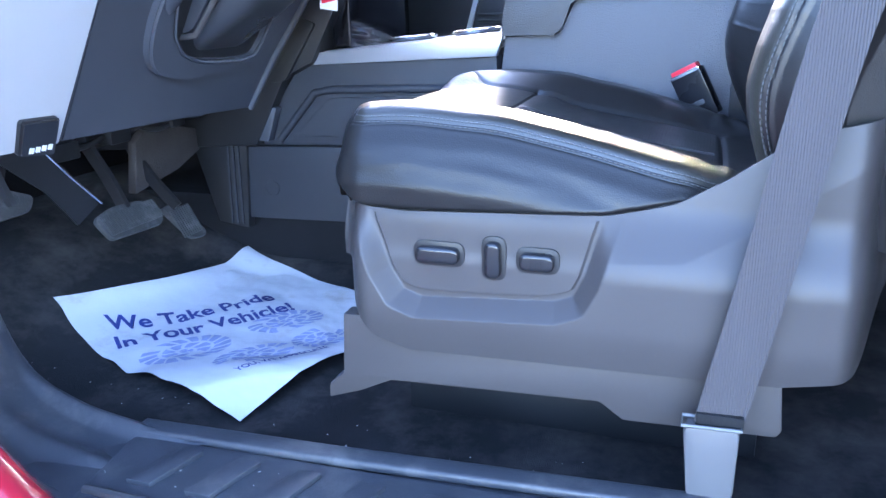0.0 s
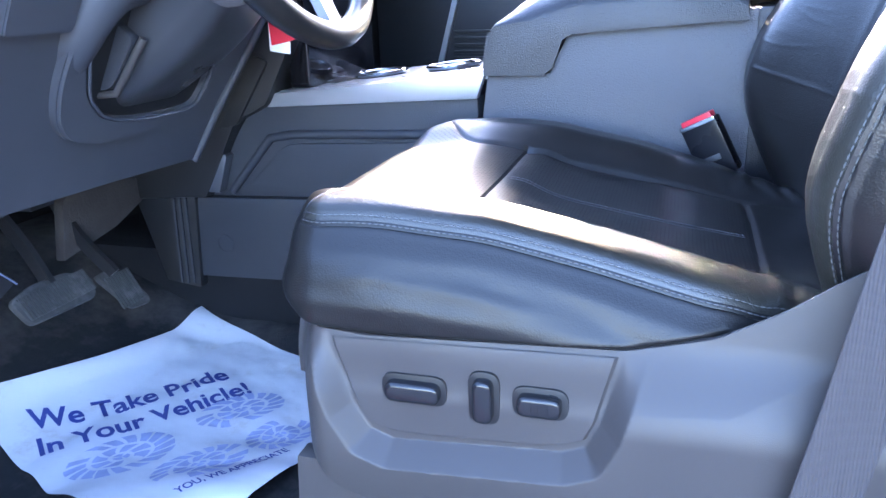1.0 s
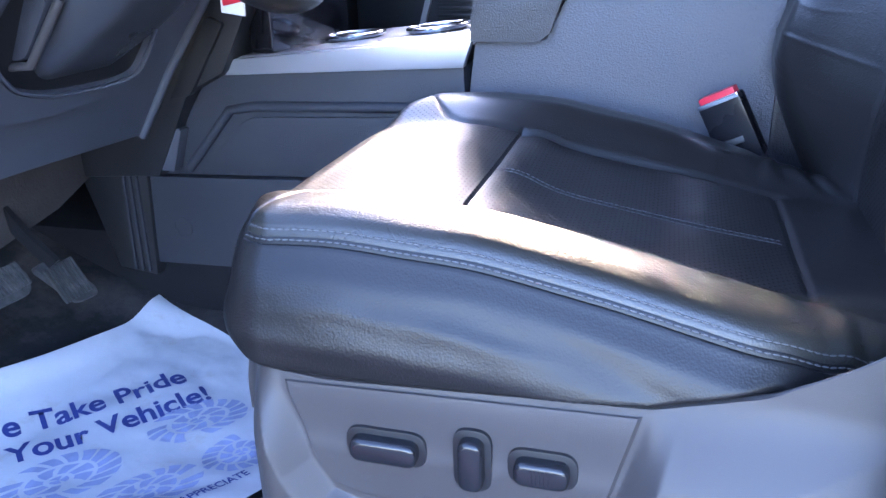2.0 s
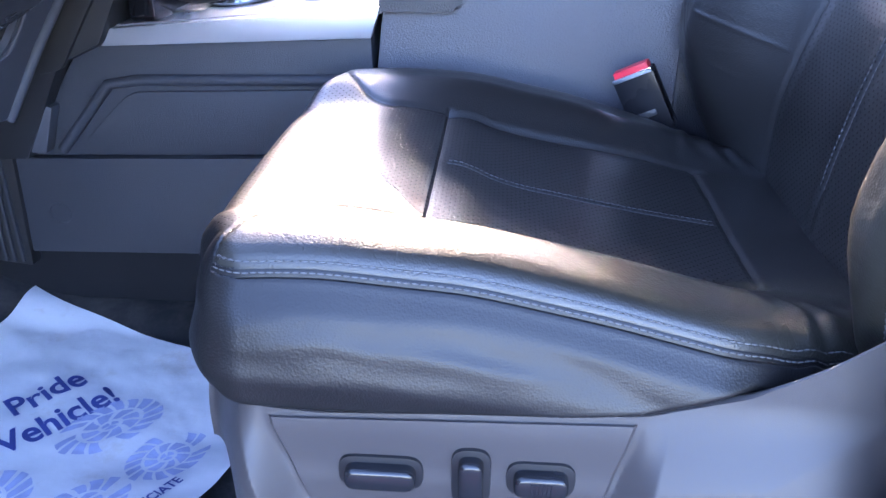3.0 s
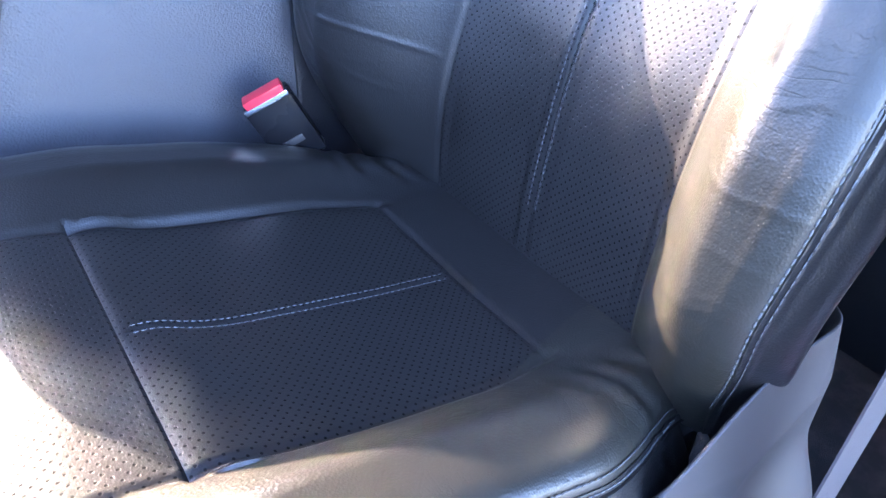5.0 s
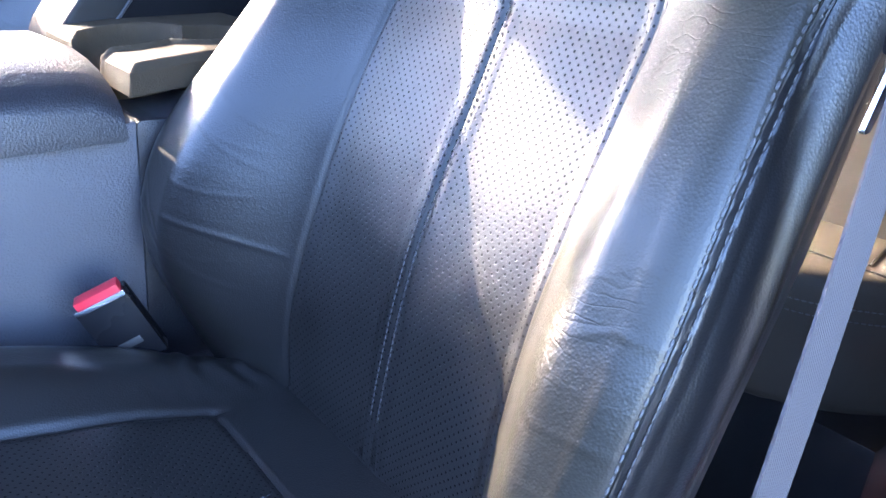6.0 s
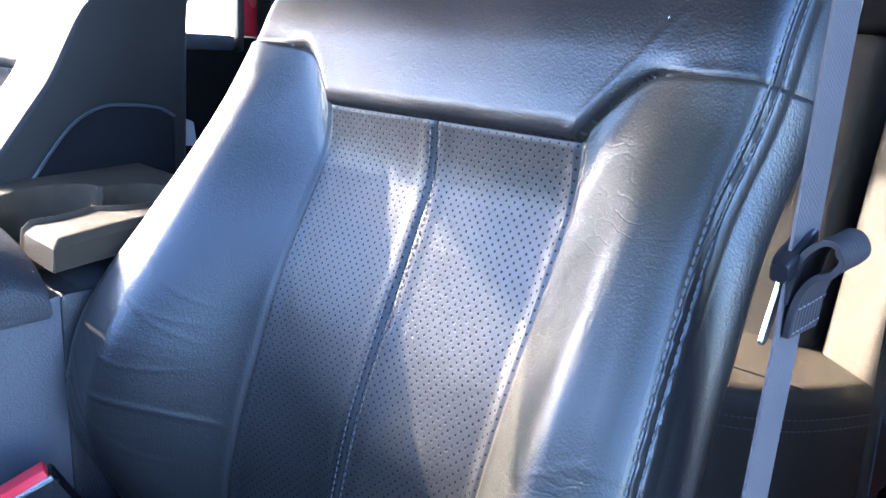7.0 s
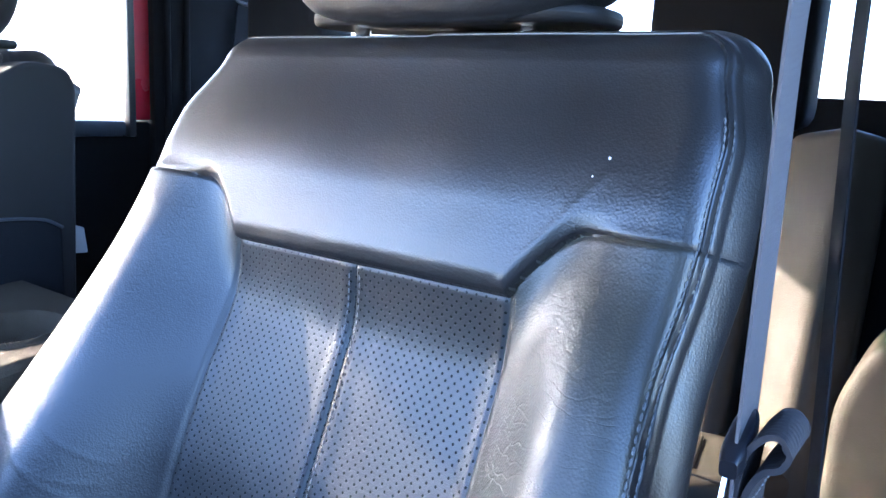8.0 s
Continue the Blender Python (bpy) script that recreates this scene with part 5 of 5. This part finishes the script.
def moulding_place(u, v):
    """The door opening's moulding: a raised inner lip, a broad hollow and a second lip towards the body."""
    i = u * (len(INNER) - 1)
    k = min(len(INNER) - 2, int(i))
    p = INNER[k].lerp(INNER[k + 1], i - k)
    up = smooth_step(-0.30, -0.55, p.x)
    lift = 0.012 * math.sin(min(1, v / 0.22) * math.pi) ** 2 + 0.010 * bell(v - 0.5, 0.09) - 0.02 * v + 0.012 * bell(v - 0.85, 0.08)
    drop = -0.05 * bell(v + 0.02, 0.04)
    return (p.x - lift * up + 0.06 * v * up, p.y - 0.175 * v, p.z + (lift + drop) * (1 - 0.6 * up))


bm = sheet(70, 60, moulding_place)
bmesh.ops.recalc_face_normals(bm, faces=bm.faces[:])
solid("moulding", bm, SILL, "dark grey curved plastic moulding round the door opening", "moulding", "structure")
pts = spline([(-0.58, -0.52, 0.55), (-0.45, -0.545, 0.27), (-0.35, -0.565, 0.14), (-0.275, -0.575, 0.075), (-0.20, -0.58, 0.028), (-0.1, -0.585, -0.015)], 8)
solid("body_edge", sweep(pts, circle(0.04, 16)), RED_PAINT, "red painted body edge at the door opening", "body edge", "structure")
rnd = random.Random(12)
bm = bmesh.new()
for k in range(80):
    if k < 45:
        x, y = rnd.uniform(-0.6, 0.4), rnd.uniform(-0.34, -0.22)
        z = floor_z(x, y) + 0.002
    else:
        x, y, z = rnd.uniform(-0.22, 0.5), rnd.uniform(-0.5, -0.41), 0.0505
    r = rnd.uniform(0.0004, 0.0011) * (2.2 if rnd.random() < 0.08 else 1)
    bmesh.ops.create_icosphere(bm, subdivisions=1, radius=r, matrix=Matrix.Translation((x, y, z)) @ Matrix.Rotation(rnd.uniform(0, 3), 4, "Z") @ Matrix.Diagonal((rnd.uniform(0.8, 2.5), 1, 0.5, 1)))
solid("debris", bm, GRIT, "pale crumbs and grit on carpet and sill", "debris", "stuff")

# ---- the rear of the cab ----
rear = thing("rear_seat", (1.3, 0.4, 0.1), "black leather rear bench with stitched cushions", "rear seat")


def pad(lo, hi, bev, m=None):
    return box(lo, hi, bev, m, 4)


LEAN_M = Matrix.Translation((1.31, 0, 0.40)) @ Matrix.Rotation(radians(14), 4, "Y")
part("side_panel", pad((0.0, -0.125, -0.02), (0.1, 0.0, 0.52), 0.03, LEAN_M @ Matrix.Translation((0.015, -0.125, 0)) @ Matrix.Rotation(radians(-38), 4, "Z")), LEATHER_REAR, rear, "black leather side panel turned inwards")
for y0, y1 in ((-0.118, 0.12), (0.13, 0.72), (0.73, 1.25)):
    part("backrest", pad((0.0, y0, -0.02), (0.12, y1, 0.52), 0.03, LEAN_M), LEATHER_REAR, rear, "black leather backrest")
bol = slab(rounded([(-0.272, 0.37), (-0.272, 0.57), (-0.30, 0.645), (-0.345, 0.685), (-0.46, 0.69), (-0.46, 0.37)], 0.03), "x", 1.22, 1.38, 0.045, 5)
part("side_bolster", bol, LEATHER_REAR, rear, "rounded black leather side bolster")
front = rounded([(1.46, -0.262), (1.285, -0.242), (1.20, -0.20), (1.135, -0.15), (1.085, -0.07), (1.06, 0.10), (1.06, 0.40), (1.46, 0.40)], 0.06, 6)
part("cushion", slab(front, "z", 0.25, 0.445, 0.03, 5), LEATHER_REAR, rear, "black leather cushion with a rounded corner")
for y0, y1 in ((0.41, 0.82), (0.83, 1.25)):
    part("cushion", pad((1.06, y0, 0.25), (1.46, y1, 0.445), 0.03), LEATHER_REAR, rear, "black leather cushion")
edge = spline([(1.283, -0.243, 0), (1.20, -0.201, 0), (1.135, -0.151, 0), (1.085, -0.071, 0), (1.0602, 0.10, 0), (1.0602, 0.38, 0)], 8)
for z in (0.408, 0.392):
    part("stitching", stitches([Vector((p.x - 0.0005, p.y - 0.0006, z)) for p in edge], (-0.8, -0.5, 0.2), length=0.006, width=0.0024), THREAD, rear, "pale thread")
part("seam", sweep([Vector((1.17, -0.165, 0.4455)), Vector((1.165, 0.0, 0.4455)), Vector((1.165, 0.35, 0.4455))], circle(0.002, 6)), BLACK, rear, "dark sewn seam")
part("seam", sweep([Vector((1.19, -0.12, 0.4455)), Vector((1.30, -0.10, 0.4455))], circle(0.002, 6)), BLACK, rear, "dark sewn seam")
part("base", box((1.10, -0.22, 0.0), (1.5, 1.25, 0.26), 0.01), BLACK, rear, "black seat base")
for y in (-0.02, 0.99):
    part("headrest", pad((1.44, y - 0.13, 0.90), (1.56, y + 0.13, 1.22), 0.04), CAB, rear, "black leather headrest")


def window(name, bm, label):
    w = solid(name, bm, GLASS, label, "window", "structure", smooth=False)
    w.visible_shadow = False
    return w


window("window_1", box((-0.9, 1.335, 0.83), (1.23, 1.34, 1.27), 0), "clear passenger side windows")
window("window_2", box((1.73, -0.32, 0.96), (1.735, 1.26, 1.33), 0), "clear rear window")
solid("window_sill", box((-0.5, 1.27, 0.80), (1.225, 1.32, 0.838), 0.01), TRIM, "dark sill under the side window", "sill", "structure")

rear_belt = thing("seat_belt", (1.55, 1.27, 0.5), "dark woven rear seat belt hanging from a guide on the pillar", "seat belt")
part("webbing", sweep([Vector((1.566, 1.262, 1.15)), Vector((1.55, 1.266, 1.0)), Vector((1.535, 1.27, 0.5))], strap(0.046, 0.0016), (0, 1, 0)), CAB, rear_belt, "dull dark webbing")
loop = [(1.566 + 0.034 * math.cos(t), 1.258, 1.158 + 0.016 * math.sin(t)) for t in np.linspace(0, 2 * math.pi, 25)]
part("guide", sweep([Vector(p) for p in loop], circle(0.0055, 8), (0, 1, 0)), TRIM, rear_belt, "grey belt guide loop")
for x in (1.345, 1.40):
    solid("trim", sweep([Vector((x, 1.284, 0.5)), Vector((x, 1.284, 1.3))], circle(0.009, 10), (0, 1, 0)), CAB, "rounded vertical edge of the dark pillar trim", "trim", "structure")

# the driver's door stands open in front of the opening
DOOR_M = Matrix.Translation((-0.66, -0.57, 0)) @ Matrix.Rotation(radians(-78), 4, "Z")
open_door = thing("driver_door", (-0.66, -0.57, 0.0), "open red truck door with dark inner panel", "door")
part("inner_panel", box((0.02, 0.0, -0.1), (1.05, 0.05, 0.84), 0.02, DOOR_M), TRIM, open_door, "dark inner door panel")
part("outer_skin", box((0.0, -0.07, -0.2), (1.08, -0.003, 0.85), 0.02, DOOR_M), RED_PAINT, open_door, "red painted outer skin")
for a, b in (((0.02, -0.03, 0.85), (0.55, -0.03, 1.34)), ((0.55, -0.03, 1.34), (1.06, -0.03, 1.34)), ((1.05, -0.03, 1.34), (1.05, -0.03, 0.85))):
    part("window_frame", bar(DOOR_M @ Vector(a), DOOR_M @ Vector(b), 0.04, 0.04, (0, 0.1, 1) if a[2] == b[2] else DOOR_M.to_3x3() @ Vector((0, 1, 0))), TRIM, open_door, "dark window frame")
